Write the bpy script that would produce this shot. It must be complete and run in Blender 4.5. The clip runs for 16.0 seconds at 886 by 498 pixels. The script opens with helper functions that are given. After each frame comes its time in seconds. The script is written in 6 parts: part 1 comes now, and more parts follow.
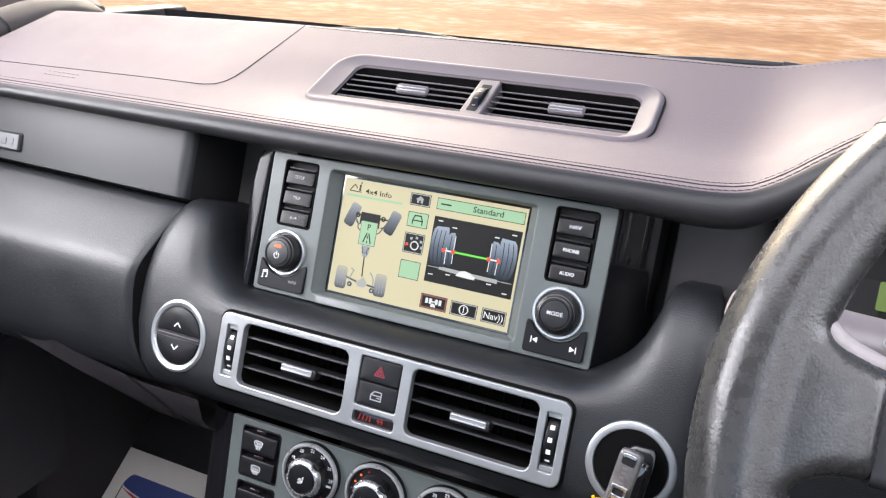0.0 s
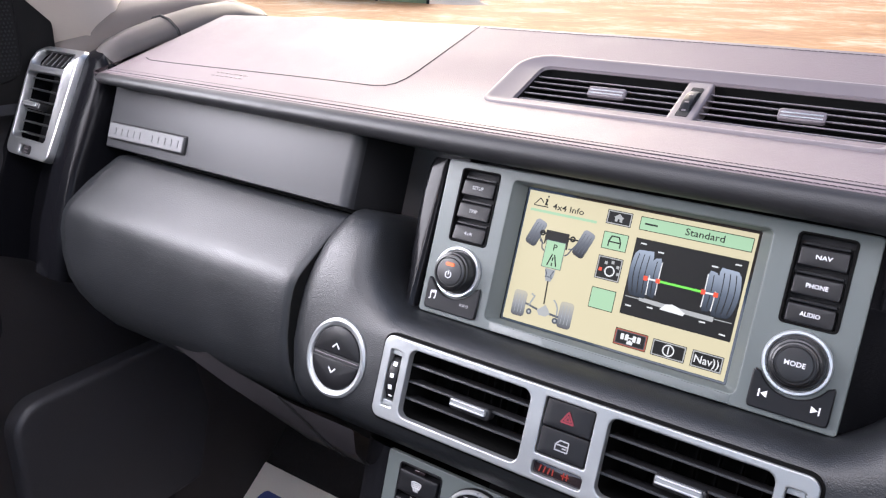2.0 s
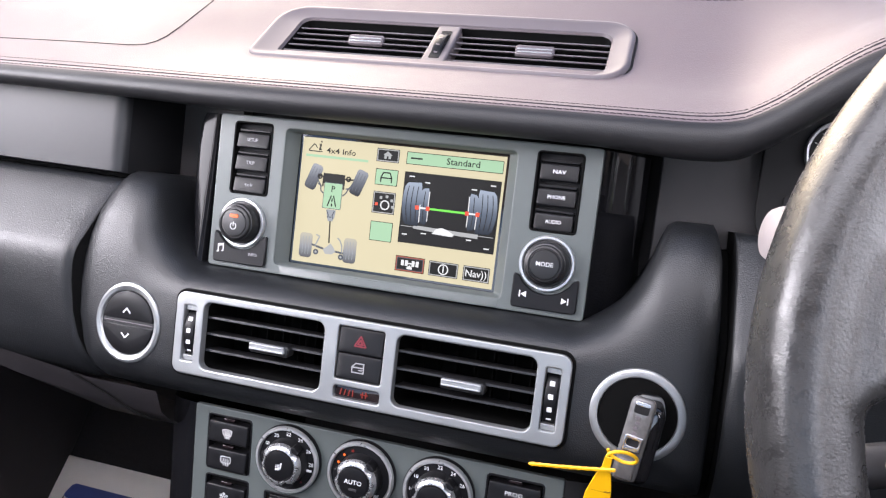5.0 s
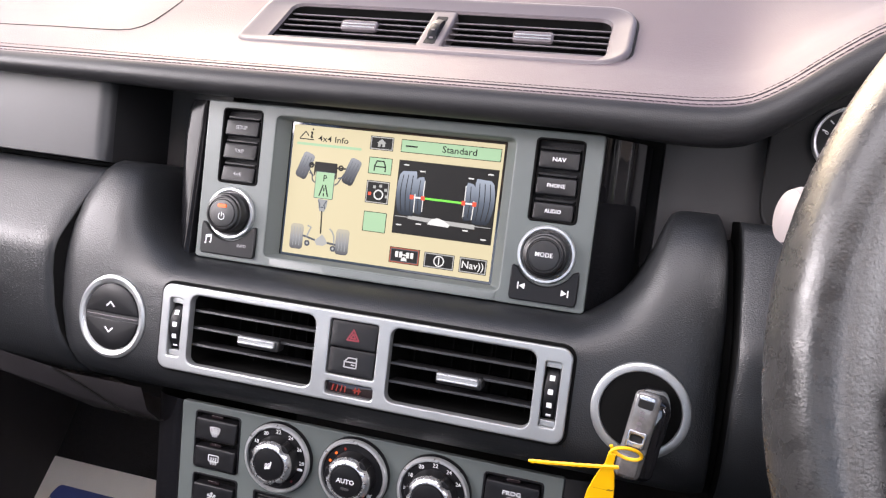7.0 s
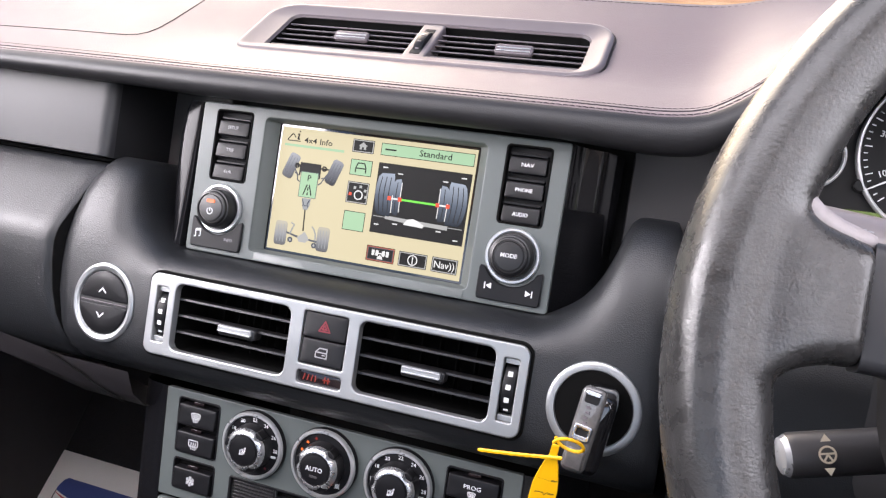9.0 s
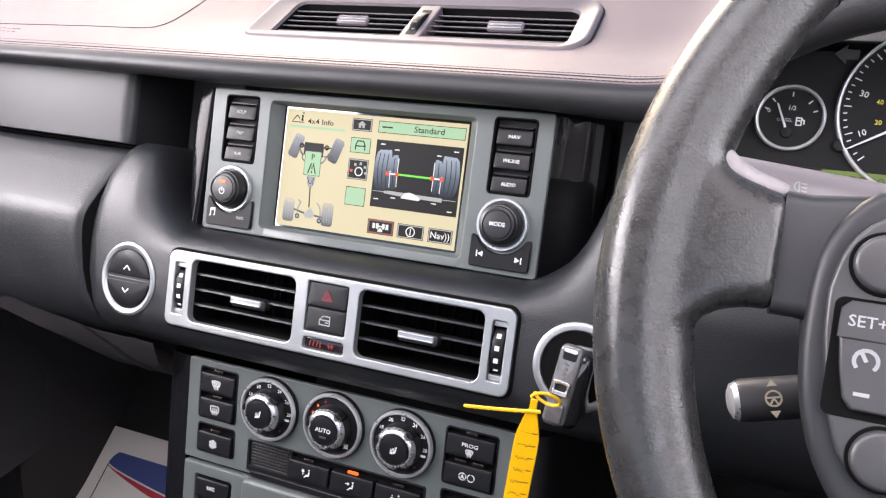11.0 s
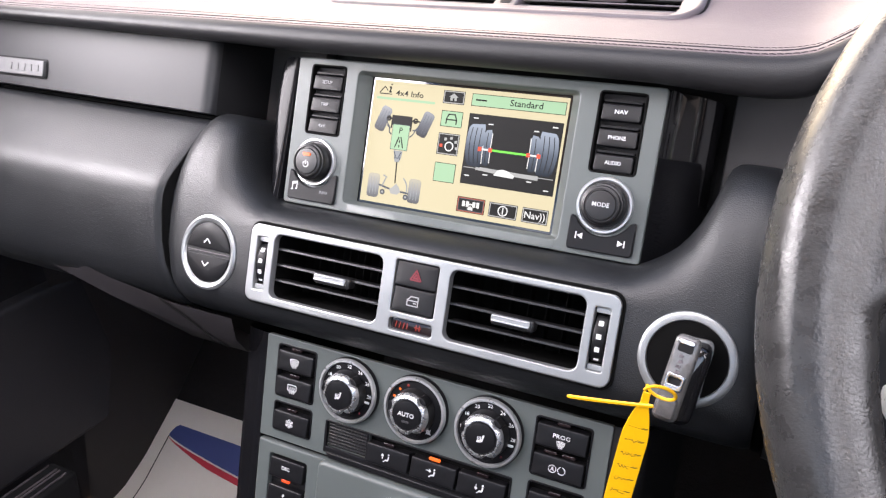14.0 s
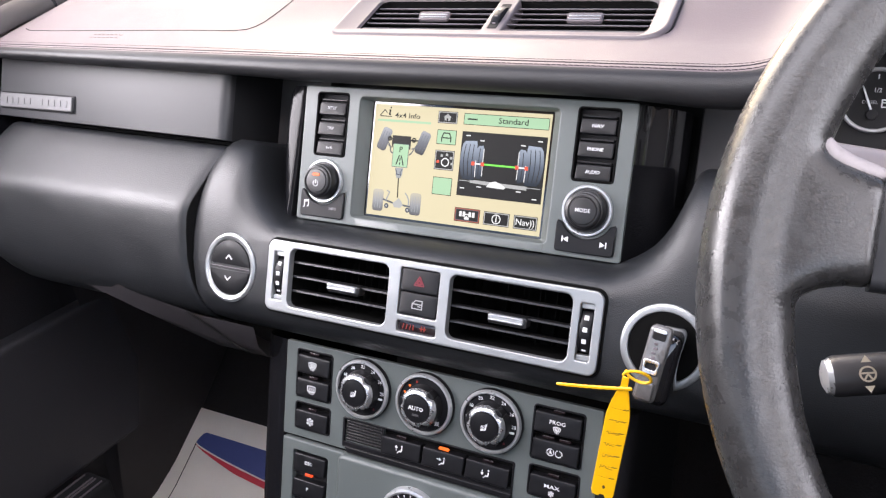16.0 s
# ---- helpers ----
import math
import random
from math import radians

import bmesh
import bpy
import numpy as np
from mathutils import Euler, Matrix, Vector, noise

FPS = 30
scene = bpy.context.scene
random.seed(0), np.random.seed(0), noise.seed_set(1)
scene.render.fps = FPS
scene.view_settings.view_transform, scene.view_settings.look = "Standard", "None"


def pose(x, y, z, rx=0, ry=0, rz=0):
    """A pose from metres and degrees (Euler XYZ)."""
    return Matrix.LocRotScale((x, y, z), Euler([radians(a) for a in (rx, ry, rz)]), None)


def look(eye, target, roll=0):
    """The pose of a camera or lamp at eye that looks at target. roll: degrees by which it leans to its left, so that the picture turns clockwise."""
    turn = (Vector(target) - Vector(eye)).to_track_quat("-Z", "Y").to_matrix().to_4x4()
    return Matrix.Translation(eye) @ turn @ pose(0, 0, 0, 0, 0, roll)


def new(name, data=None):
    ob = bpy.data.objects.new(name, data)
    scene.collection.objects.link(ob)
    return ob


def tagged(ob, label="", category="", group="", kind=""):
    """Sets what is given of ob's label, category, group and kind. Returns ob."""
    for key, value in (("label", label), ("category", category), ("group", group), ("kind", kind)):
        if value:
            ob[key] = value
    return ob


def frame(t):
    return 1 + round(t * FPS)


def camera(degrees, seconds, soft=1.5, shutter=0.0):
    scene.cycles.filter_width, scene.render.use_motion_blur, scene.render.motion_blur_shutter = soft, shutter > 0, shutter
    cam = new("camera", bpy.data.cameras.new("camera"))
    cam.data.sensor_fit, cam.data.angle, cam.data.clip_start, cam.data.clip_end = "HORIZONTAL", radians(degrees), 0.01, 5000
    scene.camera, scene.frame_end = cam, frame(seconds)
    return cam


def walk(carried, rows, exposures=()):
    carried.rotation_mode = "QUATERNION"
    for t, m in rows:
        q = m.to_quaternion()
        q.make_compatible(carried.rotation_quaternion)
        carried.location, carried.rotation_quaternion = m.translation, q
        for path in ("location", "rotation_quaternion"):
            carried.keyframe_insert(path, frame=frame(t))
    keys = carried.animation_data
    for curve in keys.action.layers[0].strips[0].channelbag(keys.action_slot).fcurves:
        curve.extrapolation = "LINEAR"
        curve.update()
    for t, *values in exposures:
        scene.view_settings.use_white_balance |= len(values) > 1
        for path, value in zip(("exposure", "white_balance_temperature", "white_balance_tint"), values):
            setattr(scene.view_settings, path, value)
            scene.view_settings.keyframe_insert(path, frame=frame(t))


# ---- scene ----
cam = camera(60.9, 16.0, soft=1.25)
PATH = [
    (0, (0.22, -0.483, 0.92), (-0.499, 1.223, 0.162), 2.5),
    (0.5, (0.196, -0.476, 0.911), (-0.578, 1.217, 0.181), 2.7),
    (1, (0.197, -0.473, 0.904), (-0.578, 1.219, 0.171), 1.9),
    (1.5, (0.186, -0.468, 0.898), (-0.642, 1.192, 0.152), 1.9),
    (2, (0.148, -0.443, 0.889), (-0.865, 1.129, 0.18), 1.5),
    (2.5, (0.14, -0.442, 0.886), (-0.952, 1.085, 0.195), 1.8),
    (3, (0.135, -0.443, 0.882), (-0.916, 1.104, 0.171), 1.9),
    (3.5, (0.135, -0.445, 0.883), (-0.815, 1.155, 0.149), 1.3),
    (4, (0.159, -0.453, 0.881), (-0.625, 1.219, 0.113), 0.9),
    (4.5, (0.174, -0.466, 0.888), (-0.451, 1.263, 0.1), 1.1),
    (5, (0.177, -0.47, 0.889), (-0.349, 1.287, 0.091), 1.0),
    (7.3, (0.171, -0.458, 0.875), (-0.33, 1.309, 0.083), 1.5),
    (7.5, (0.171, -0.46, 0.876), (-0.339, 1.306, 0.089), 2.1),
    (8, (0.159, -0.461, 0.883), (-0.377, 1.3, 0.101), 3.1),
    (8.5, (0.18, -0.464, 0.887), (-0.401, 1.293, 0.126), 3.1),
    (9, (0.217, -0.47, 0.869), (-0.377, 1.292, 0.133), 2.4),
    (9.2, (0.224, -0.469, 0.87), (-0.386, 1.293, 0.147), 2.0),
    (11.3, (0.264, -0.482, 0.87), (-0.458, 1.206, 0.076), -0.4),
    (11.5, (0.259, -0.475, 0.865), (-0.469, 1.205, 0.061), -0.2),
    (12, (0.25, -0.475, 0.863), (-0.494, 1.194, 0.051), 0.4),
    (12.5, (0.236, -0.47, 0.859), (-0.529, 1.187, 0.041), 0.7),
    (13, (0.213, -0.47, 0.851), (-0.571, 1.176, 0.029), 0.5),
    (13.5, (0.22, -0.48, 0.861), (-0.576, 1.161, 0.039), 0.1),
    (14, (0.221, -0.475, 0.858), (-0.585, 1.163, 0.041), -0.4),
    (14.5, (0.221, -0.477, 0.868), (-0.59, 1.161, 0.058), -1.0),
    (15, (0.237, -0.503, 0.89), (-0.583, 1.133, 0.085), -1.6),
    (15.5, (0.246, -0.509, 0.88), (-0.583, 1.123, 0.075), -2.4),
    (16, (0.251, -0.512, 0.881), (-0.589, 1.114, 0.075), -3.2),
]
walk(cam, [(t, look(eye, target, roll)) for t, eye, target, roll in PATH],
     exposures=[(0, 1.84, 6400, 11.5), (1, 1.87, 6350, 13.5), (2.5, 1.9, 6250, 16), (4, 1.9, 6250, 16), (5, 1.9, 6400, 16), (7, 1.95, 6750, 17), (8.5, 1.94, 6550, 16), (9, 1.88, 6600, 16), (11.5, 1.98, 6650, 16), (12.5, 2.06, 6700, 17), (14, 2.03, 6650, 16), (16, 1.98, 6550, 16)])

# ---- world, sun, exposure ----
world = bpy.data.worlds.new("world")
scene.world = world
world.use_nodes = True
wn = world.node_tree.nodes
sky = wn.new("ShaderNodeTexSky")
sky.sky_type = 'NISHITA'
sky.sun_disc = False
sky.sun_elevation = radians(30)
sky.sun_rotation = radians(-36)
sky.air_density, sky.dust_density, sky.ozone_density = 1.0, 4.0, 1.0
wn["Background"].inputs["Strength"].default_value = 0.115
world.node_tree.links.new(sky.outputs["Color"], wn["Background"].inputs["Color"])

sun = new("sun", bpy.data.lights.new("sun", 'SUN'))
sun.data.energy, sun.data.angle, sun.data.color = 0.12, radians(25), (1.0, 0.95, 0.88)
sun.matrix_world = look((-4.6, 6.3, 4.5), (0, 0, 0))


def window_lamp(name, eye, target, w, h, power, color=(0.985, 0.965, 0.99)):
    """Skylight entering by an opening of the body."""
    ob = new(name, bpy.data.lights.new(name, 'AREA'))
    ob.data.shape, ob.data.size, ob.data.size_y, ob.data.energy, ob.data.color = 'RECTANGLE', w, h, power, color
    ob.matrix_world = look(eye, target)
    return ob


window_lamp("sunroof_light", (0, -0.50, 1.29), (0, -0.50, 0), 0.80, 0.46, 2.2)
window_lamp("left_window_light", (-0.70, -0.42, 1.02), (0, -0.30, 0.70), 0.95, 0.42, 9.0)
window_lamp("right_window_light", (0.74, -0.42, 1.06), (0, -0.1, 0.80), 0.9, 0.42, 2.9)
window_lamp("rear_window_light", (0, -1.72, 1.05), (0, 0, 0.7), 1.1, 0.36, 0.4)


# ---- materials ----
def mat(name, color, rough=0.5, metal=0.0, grain=0.0, grain_size=0.001, tone=0.0, tone_size=0.05, spec=0.5,
        emit=0.0, coat=0.0, rough_var=0.0, kind="noise"):
    """Procedural surface: colour mottled at tone_size, bumped at grain_size (metres)."""
    m = bpy.data.materials.new(name)
    m.use_nodes = True
    n, l = m.node_tree.nodes, m.node_tree.links
    b = n["Principled BSDF"]
    b.inputs["Base Color"].default_value = (*color, 1)
    b.inputs["Roughness"].default_value = rough
    b.inputs["Metallic"].default_value = metal
    b.inputs["Specular IOR Level"].default_value = spec
    b.inputs["Coat Weight"].default_value = coat
    b.inputs["Coat Roughness"].default_value = 0.04
    if emit:
        b.inputs["Base Color"].default_value = (*[c * 0.06 for c in color], 1)
        b.inputs["Emission Color"].default_value = (*color, 1)
        b.inputs["Emission Strength"].default_value = emit
    co = n.new("ShaderNodeTexCoord")
    if tone or rough_var:
        t = n.new("ShaderNodeTexNoise")
        t.inputs["Scale"].default_value = 1 / tone_size
        t.inputs["Detail"].default_value = 6
        t.inputs["Roughness"].default_value = 0.65
        l.new(co.outputs["Object"], t.inputs["Vector"])
        if tone:
            mx = n.new("ShaderNodeMix")
            mx.data_type = 'RGBA'
            mx.inputs[6].default_value = (*[c * (1 - tone) for c in color], 1)
            mx.inputs[7].default_value = (*[min(1, c * (1 + tone)) for c in color], 1)
            l.new(t.outputs["Fac"], mx.inputs[0])
            l.new(mx.outputs[2], b.inputs["Base Color"])
        if rough_var:
            r = n.new("ShaderNodeMapRange")
            r.inputs["From Min"].default_value, r.inputs["From Max"].default_value = 0.3, 0.7
            r.inputs["To Min"].default_value, r.inputs["To Max"].default_value = max(0, rough - rough_var), min(1, rough + rough_var)
            l.new(t.outputs["Fac"], r.inputs["Value"])
            l.new(r.outputs["Result"], b.inputs["Roughness"])
    if grain:
        if kind == "leather":
            g = n.new("ShaderNodeTexVoronoi")
            g.feature = 'SMOOTH_F1'
            g.inputs["Smoothness"].default_value = 0.6
            out = g.outputs["Distance"]
        else:
            g = n.new("ShaderNodeTexNoise")
            g.inputs["Detail"].default_value = 4
            out = g.outputs["Fac"]
        g.inputs["Scale"].default_value = 1 / grain_size
        l.new(co.outputs["Object"], g.inputs["Vector"])
        bp = n.new("ShaderNodeBump")
        bp.inputs["Strength"].default_value = grain
        bp.inputs["Distance"].default_value = grain_size * 0.5
        l.new(out, bp.inputs["Height"])
        l.new(bp.outputs["Normal"], b.inputs["Normal"])
    return m


# black leather paled so that the sky's sheen is in the colour
PAD = mat("sheen_pale_dash_leather", (0.108, 0.083, 0.092), 0.55, grain=0.22, grain_size=0.0011, tone=0.12, tone_size=0.03, kind="leather", rough_var=0.05)
BLACK = mat("black_grained_trim", (0.0098, 0.0106, 0.0120), 0.38, grain=0.42, grain_size=0.0008, tone=0.2, tone_size=0.04, kind="leather", rough_var=0.06)
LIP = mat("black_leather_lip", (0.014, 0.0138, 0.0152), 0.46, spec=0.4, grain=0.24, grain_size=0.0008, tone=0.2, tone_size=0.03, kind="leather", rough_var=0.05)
SATIN = mat("satin_dark_trim", (0.017, 0.0175, 0.020), 0.46, spec=0.38, grain=0.08, grain_size=0.0006, tone=0.05, tone_size=0.08)
DARK = mat("dark_plastic", (0.009, 0.009, 0.010), 0.7, spec=0.25, grain=0.15, grain_size=0.001, tone=0.2, tone_size=0.03)
GLOSS = mat("piano_black", (0.006, 0.006, 0.007), 0.06, coat=1.0, tone=0.1, tone_size=0.1)
BEZEL = mat("grey_soft_paint", (0.076, 0.088, 0.086), 0.44, grain=0.06, grain_size=0.0005, tone=0.05, tone_size=0.05, rough_var=0.05)
SILVER = mat("satin_silver_paint", (0.345, 0.356, 0.359), 0.36, metal=0.72, grain=0.05, grain_size=0.0004, tone=0.06, tone_size=0.02, rough_var=0.07)
CHROME = mat("satin_chrome", (0.75, 0.75, 0.77), 0.2, metal=1.0, tone=0.04, tone_size=0.02)
BUTTON = mat("black_soft_button", (0.006, 0.006, 0.007), 0.38, spec=0.24, grain=0.08, grain_size=0.0005, tone=0.15, tone_size=0.008, rough_var=0.08)
KNOB = mat("black_rubber_knob", (0.008, 0.008, 0.009), 0.36, grain=0.1, grain_size=0.0005, tone=0.15, tone_size=0.01)
INK = mat("white_print", (0.62, 0.63, 0.64), 0.6, tone=0.08, tone_size=0.004)
DIM_INK = mat("dim_grey_print", (0.27, 0.27, 0.28), 0.6, tone=0.1, tone_size=0.004)
RED = mat("red_print", (0.16, 0.012, 0.022), 0.5, tone=0.1, tone_size=0.004)
ORANGE_LED = mat("orange_light", (1.0, 0.16, 0.02), 0.4, emit=0.38)
RED_LED = mat("dim_red_light", (0.8, 0.05, 0.02), 0.4, emit=0.08)
SMOKED = mat("smoked_lens", (0.012, 0.008, 0.009), 0.12, coat=0.5)
SLAT = mat("vent_slat_plastic", (0.014, 0.014, 0.015), 0.34, grain=0.05, grain_size=0.0005, tone=0.1, tone_size=0.02)
GREYSLAT = mat("grey_vent_plastic", (0.100, 0.085, 0.093), 0.45, grain=0.06, grain_size=0.0006, tone=0.06, tone_size=0.02)
THREAD = mat("dark_thread", (0.02, 0.016, 0.022), 0.8, tone=0.25, tone_size=0.002)
RIM = mat("worn_leather", (0.0215, 0.0212, 0.0214), 0.28, grain=0.25, grain_size=0.0011, tone=0.42, tone_size=0.008, rough_var=0.10)
WORN = mat("bare_worn_leather_edge", (0.22, 0.20, 0.205), 0.6, grain=0.3, grain_size=0.001, tone=0.25, tone_size=0.004)
# near-black, so the shade in recesses and gaps is part of the colour
VOID = mat("shade_black_plastic", (0.003, 0.003, 0.003), 0.85, spec=0.08, tone=0.2, tone_size=0.02)
INKY = mat("deep_black_lacquer", (0.004, 0.004, 0.005), 0.20, spec=0.06, tone=0.1, tone_size=0.05)
STRIP = mat("satin_black_lacquer", (0.006, 0.006, 0.007), 0.14, spec=0.12, tone=0.1, tone_size=0.05)
DARKGREY = mat("dark_grey_plastic", (0.013, 0.012, 0.0135), 0.55, grain=0.1, grain_size=0.001, tone=0.1, tone_size=0.03)
END_TRIM = mat("grey_end_trim", (0.112, 0.098, 0.092), 0.45, grain=0.1, grain_size=0.0008, tone=0.08, tone_size=0.04)
SIDE_SILVER = mat("matt_silver_paint", (0.38, 0.385, 0.39), 0.34, metal=0.85, tone=0.08, tone_size=0.02, rough_var=0.06)
RINGSILVER = mat("bright_silver_paint", (0.45, 0.45, 0.46), 0.35, metal=0.35, tone=0.05, tone_size=0.01)
COLLAR = mat("brushed_silver_collar", (0.60, 0.61, 0.62), 0.28, metal=0.85, grain=0.05, grain_size=0.0005, tone=0.06, tone_size=0.004, rough_var=0.08)
# grey paled so that light caught on the blade edges is in the colour
TIP = mat("edge_light_vent_grey", (0.12, 0.108, 0.115), 0.32, tone=0.08, tone_size=0.01)
KNOBSILVER = mat("bright_satin_silver", (0.52, 0.53, 0.54), 0.30, metal=0.7, tone=0.05, tone_size=0.01, rough_var=0.05)
ARM = mat("grey_stalk_arm", (0.17, 0.15, 0.158), 0.36, grain=0.08, grain_size=0.0008, tone=0.08, tone_size=0.01)
YELLOW = mat("yellow_tag_plastic", (0.86, 0.45, 0.004), 0.4, grain=0.06, grain_size=0.001, tone=0.08, tone_size=0.01)
PEN = mat("dark_pen", (0.08, 0.05, 0.02), 0.6, tone=0.2, tone_size=0.002)
PAPER = mat("cream_paper", (0.84, 0.80, 0.75), 0.75, grain=0.12, grain_size=0.002, tone=0.05, tone_size=0.05)
SAND = mat("pale_sand", (0.72, 0.56, 0.42), 0.9, grain=0.3, grain_size=0.03, tone=0.15, tone_size=0.3)
DSC_LED = mat("red_orange_light", (1.0, 0.09, 0.02), 0.4, emit=0.32)
BLUE = mat("blue_print", (0.05, 0.075, 0.25), 0.6, tone=0.08, tone_size=0.03)
CRIMSON = mat("red_paper_print", (0.55, 0.03, 0.06), 0.6, tone=0.08, tone_size=0.03)
CARPET = mat("black_carpet", (0.015, 0.0145, 0.016), 0.95, grain=0.9, grain_size=0.0025, tone=0.4, tone_size=0.006)
HEADLINER = mat("cream_headlining", (0.62, 0.57, 0.52), 0.85, grain=0.25, grain_size=0.001, tone=0.05, tone_size=0.04)
PILLAR = mat("cream_pillar_trim", (0.33, 0.285, 0.255), 0.7, grain=0.15, grain_size=0.001, tone=0.05, tone_size=0.04)
BADGE = mat("brushed_badge_metal", (0.10, 0.10, 0.104), 0.5, metal=0.35, grain=0.1, grain_size=0.0005, tone=0.08, tone_size=0.004)
KICK = mat("grey_kick_plastic", (0.052, 0.047, 0.047), 0.5, grain=0.15, grain_size=0.001, tone=0.1, tone_size=0.03)
# darker than PILLAR: the shade on the foot is put into this taupe
FOOT = mat("shaded_pillar_foot", (0.095, 0.077, 0.067), 0.6, grain=0.15, grain_size=0.001, tone=0.08, tone_size=0.04)
SAIL_BLACK = mat("soft_black_sail_trim", (0.0045, 0.004, 0.004), 0.7, spec=0.15, grain=0.1, grain_size=0.001, tone=0.1, tone_size=0.03)
UNDER = mat("plum_grey_underpanel", (0.026, 0.023, 0.026), 0.6, grain=0.2, grain_size=0.001, tone=0.1, tone_size=0.03)
DOOR = mat("dark_door_trim", (0.021, 0.0205, 0.0235), 0.5, grain=0.4, grain_size=0.0014, tone=0.2, tone_size=0.05, kind="leather")
KEYGLASS = mat("worn_grey_key_plastic", (0.105, 0.10, 0.098), 0.12, coat=1.0, grain=0.12, grain_size=0.003, tone=0.6, tone_size=0.006, rough_var=0.08)
LENS = mat("white_stalk_cap", (0.215, 0.192, 0.197), 0.45, tone=0.04, tone_size=0.01)
STALK = mat("grey_stalk_plastic", (0.035, 0.034, 0.036), 0.4, grain=0.1, grain_size=0.0008, tone=0.1, tone_size=0.01)
ODO = mat("green_lcd", (0.23, 0.36, 0.06), 0.4, emit=0.15)
LCDINK = mat("lcd_digit", (0.02, 0.03, 0.01), 0.5)
GAUGE = mat("gauge_face", (0.006, 0.006, 0.0065), 0.6, spec=0.2, tone=0.1, tone_size=0.02)
GOLD_INK = mat("yellow_print", (0.6, 0.5, 0.05), 0.6)
# screen lights
S_CREAM = mat("screen_cream", (0.82, 0.75, 0.48), 0.5, emit=0.222, spec=0.15)
S_GREEN = mat("screen_mint", (0.50, 0.80, 0.50), 0.5, emit=0.21, spec=0.15)
S_BLACK = mat("screen_black", (0.08, 0.08, 0.075), 0.5, emit=0.012, spec=0.15)
S_GREY = mat("screen_grey", (0.48, 0.52, 0.54), 0.5, emit=0.18, spec=0.15)
S_MID = mat("screen_slate", (0.16, 0.19, 0.24), 0.5, emit=0.13, spec=0.15)
S_PALE = mat("screen_pale", (0.60, 0.62, 0.60), 0.5, emit=0.19, spec=0.15)
S_WHITE = mat("screen_white", (0.9, 0.92, 0.9), 0.5, emit=0.25, spec=0.15)
S_RED = mat("screen_red", (0.9, 0.12, 0.06), 0.5, emit=0.25, spec=0.15)
S_RUST = mat("screen_rust", (0.62, 0.16, 0.09), 0.5, emit=0.17, spec=0.15)
S_LIME = mat("screen_lime", (0.2, 0.85, 0.1), 0.5, emit=0.29, spec=0.15)


def shaded_picture(name, low, high, top, middle, bottom):
    """A drawing on the lit screen, shaded between two heights of the screen (mm)."""
    m = mat(name, middle, 0.25, spec=0.15, emit=0.2)
    n, l = m.node_tree.nodes, m.node_tree.links
    co, sp, mr, ramp = n.new("ShaderNodeTexCoord"), n.new("ShaderNodeSeparateXYZ"), n.new("ShaderNodeMapRange"), n.new("ShaderNodeValToRGB")
    mr.inputs["From Min"].default_value, mr.inputs["From Max"].default_value = low * 0.001, high * 0.001
    ramp.color_ramp.elements[0].color, ramp.color_ramp.elements[1].color = (*bottom, 1), (*top, 1)
    e = ramp.color_ramp.elements.new(0.5)
    e.color = (*middle, 1)
    l.new(co.outputs["Object"], sp.inputs[0])
    l.new(sp.outputs["Y"], mr.inputs["Value"])
    l.new(mr.outputs["Result"], ramp.inputs["Fac"])
    l.new(ramp.outputs["Color"], n["Principled BSDF"].inputs["Emission Color"])
    return m


S_TYRE = shaded_picture("screen_tyre", -9, 20, (0.55, 0.64, 0.76), (0.17, 0.21, 0.27), (0.01, 0.012, 0.015))
S_WHEEL = shaded_picture("screen_wheel", 8, 26, (0.50, 0.53, 0.57), (0.20, 0.22, 0.25), (0.02, 0.02, 0.024))
S_FADED = shaded_picture("screen_faded_wheel", -43, -25, (0.74, 0.70, 0.54), (0.40, 0.42, 0.43), (0.04, 0.04, 0.05))


def glass_mat(name):
    """Thin clear sheet: see-through with a faint mirror gloss."""
    m = bpy.data.materials.new(name)
    m.use_nodes = True
    n, l = m.node_tree.nodes, m.node_tree.links
    n.remove(n["Principled BSDF"])
    fr, tr, gl, mx = n.new("ShaderNodeFresnel"), n.new("ShaderNodeBsdfTransparent"), n.new("ShaderNodeBsdfGlossy"), n.new("ShaderNodeMixShader")
    fr.inputs["IOR"].default_value = 1.08
    tr.inputs["Color"].default_value = (0.93, 0.95, 0.94, 1)
    gl.inputs["Roughness"].default_value = 0.02
    l.new(fr.outputs[0], mx.inputs[0])
    l.new(tr.outputs[0], mx.inputs[1])
    l.new(gl.outputs[0], mx.inputs[2])
    l.new(mx.outputs[0], n["Material Output"].inputs["Surface"])
    return m


GLASS = glass_mat("clear_glass")


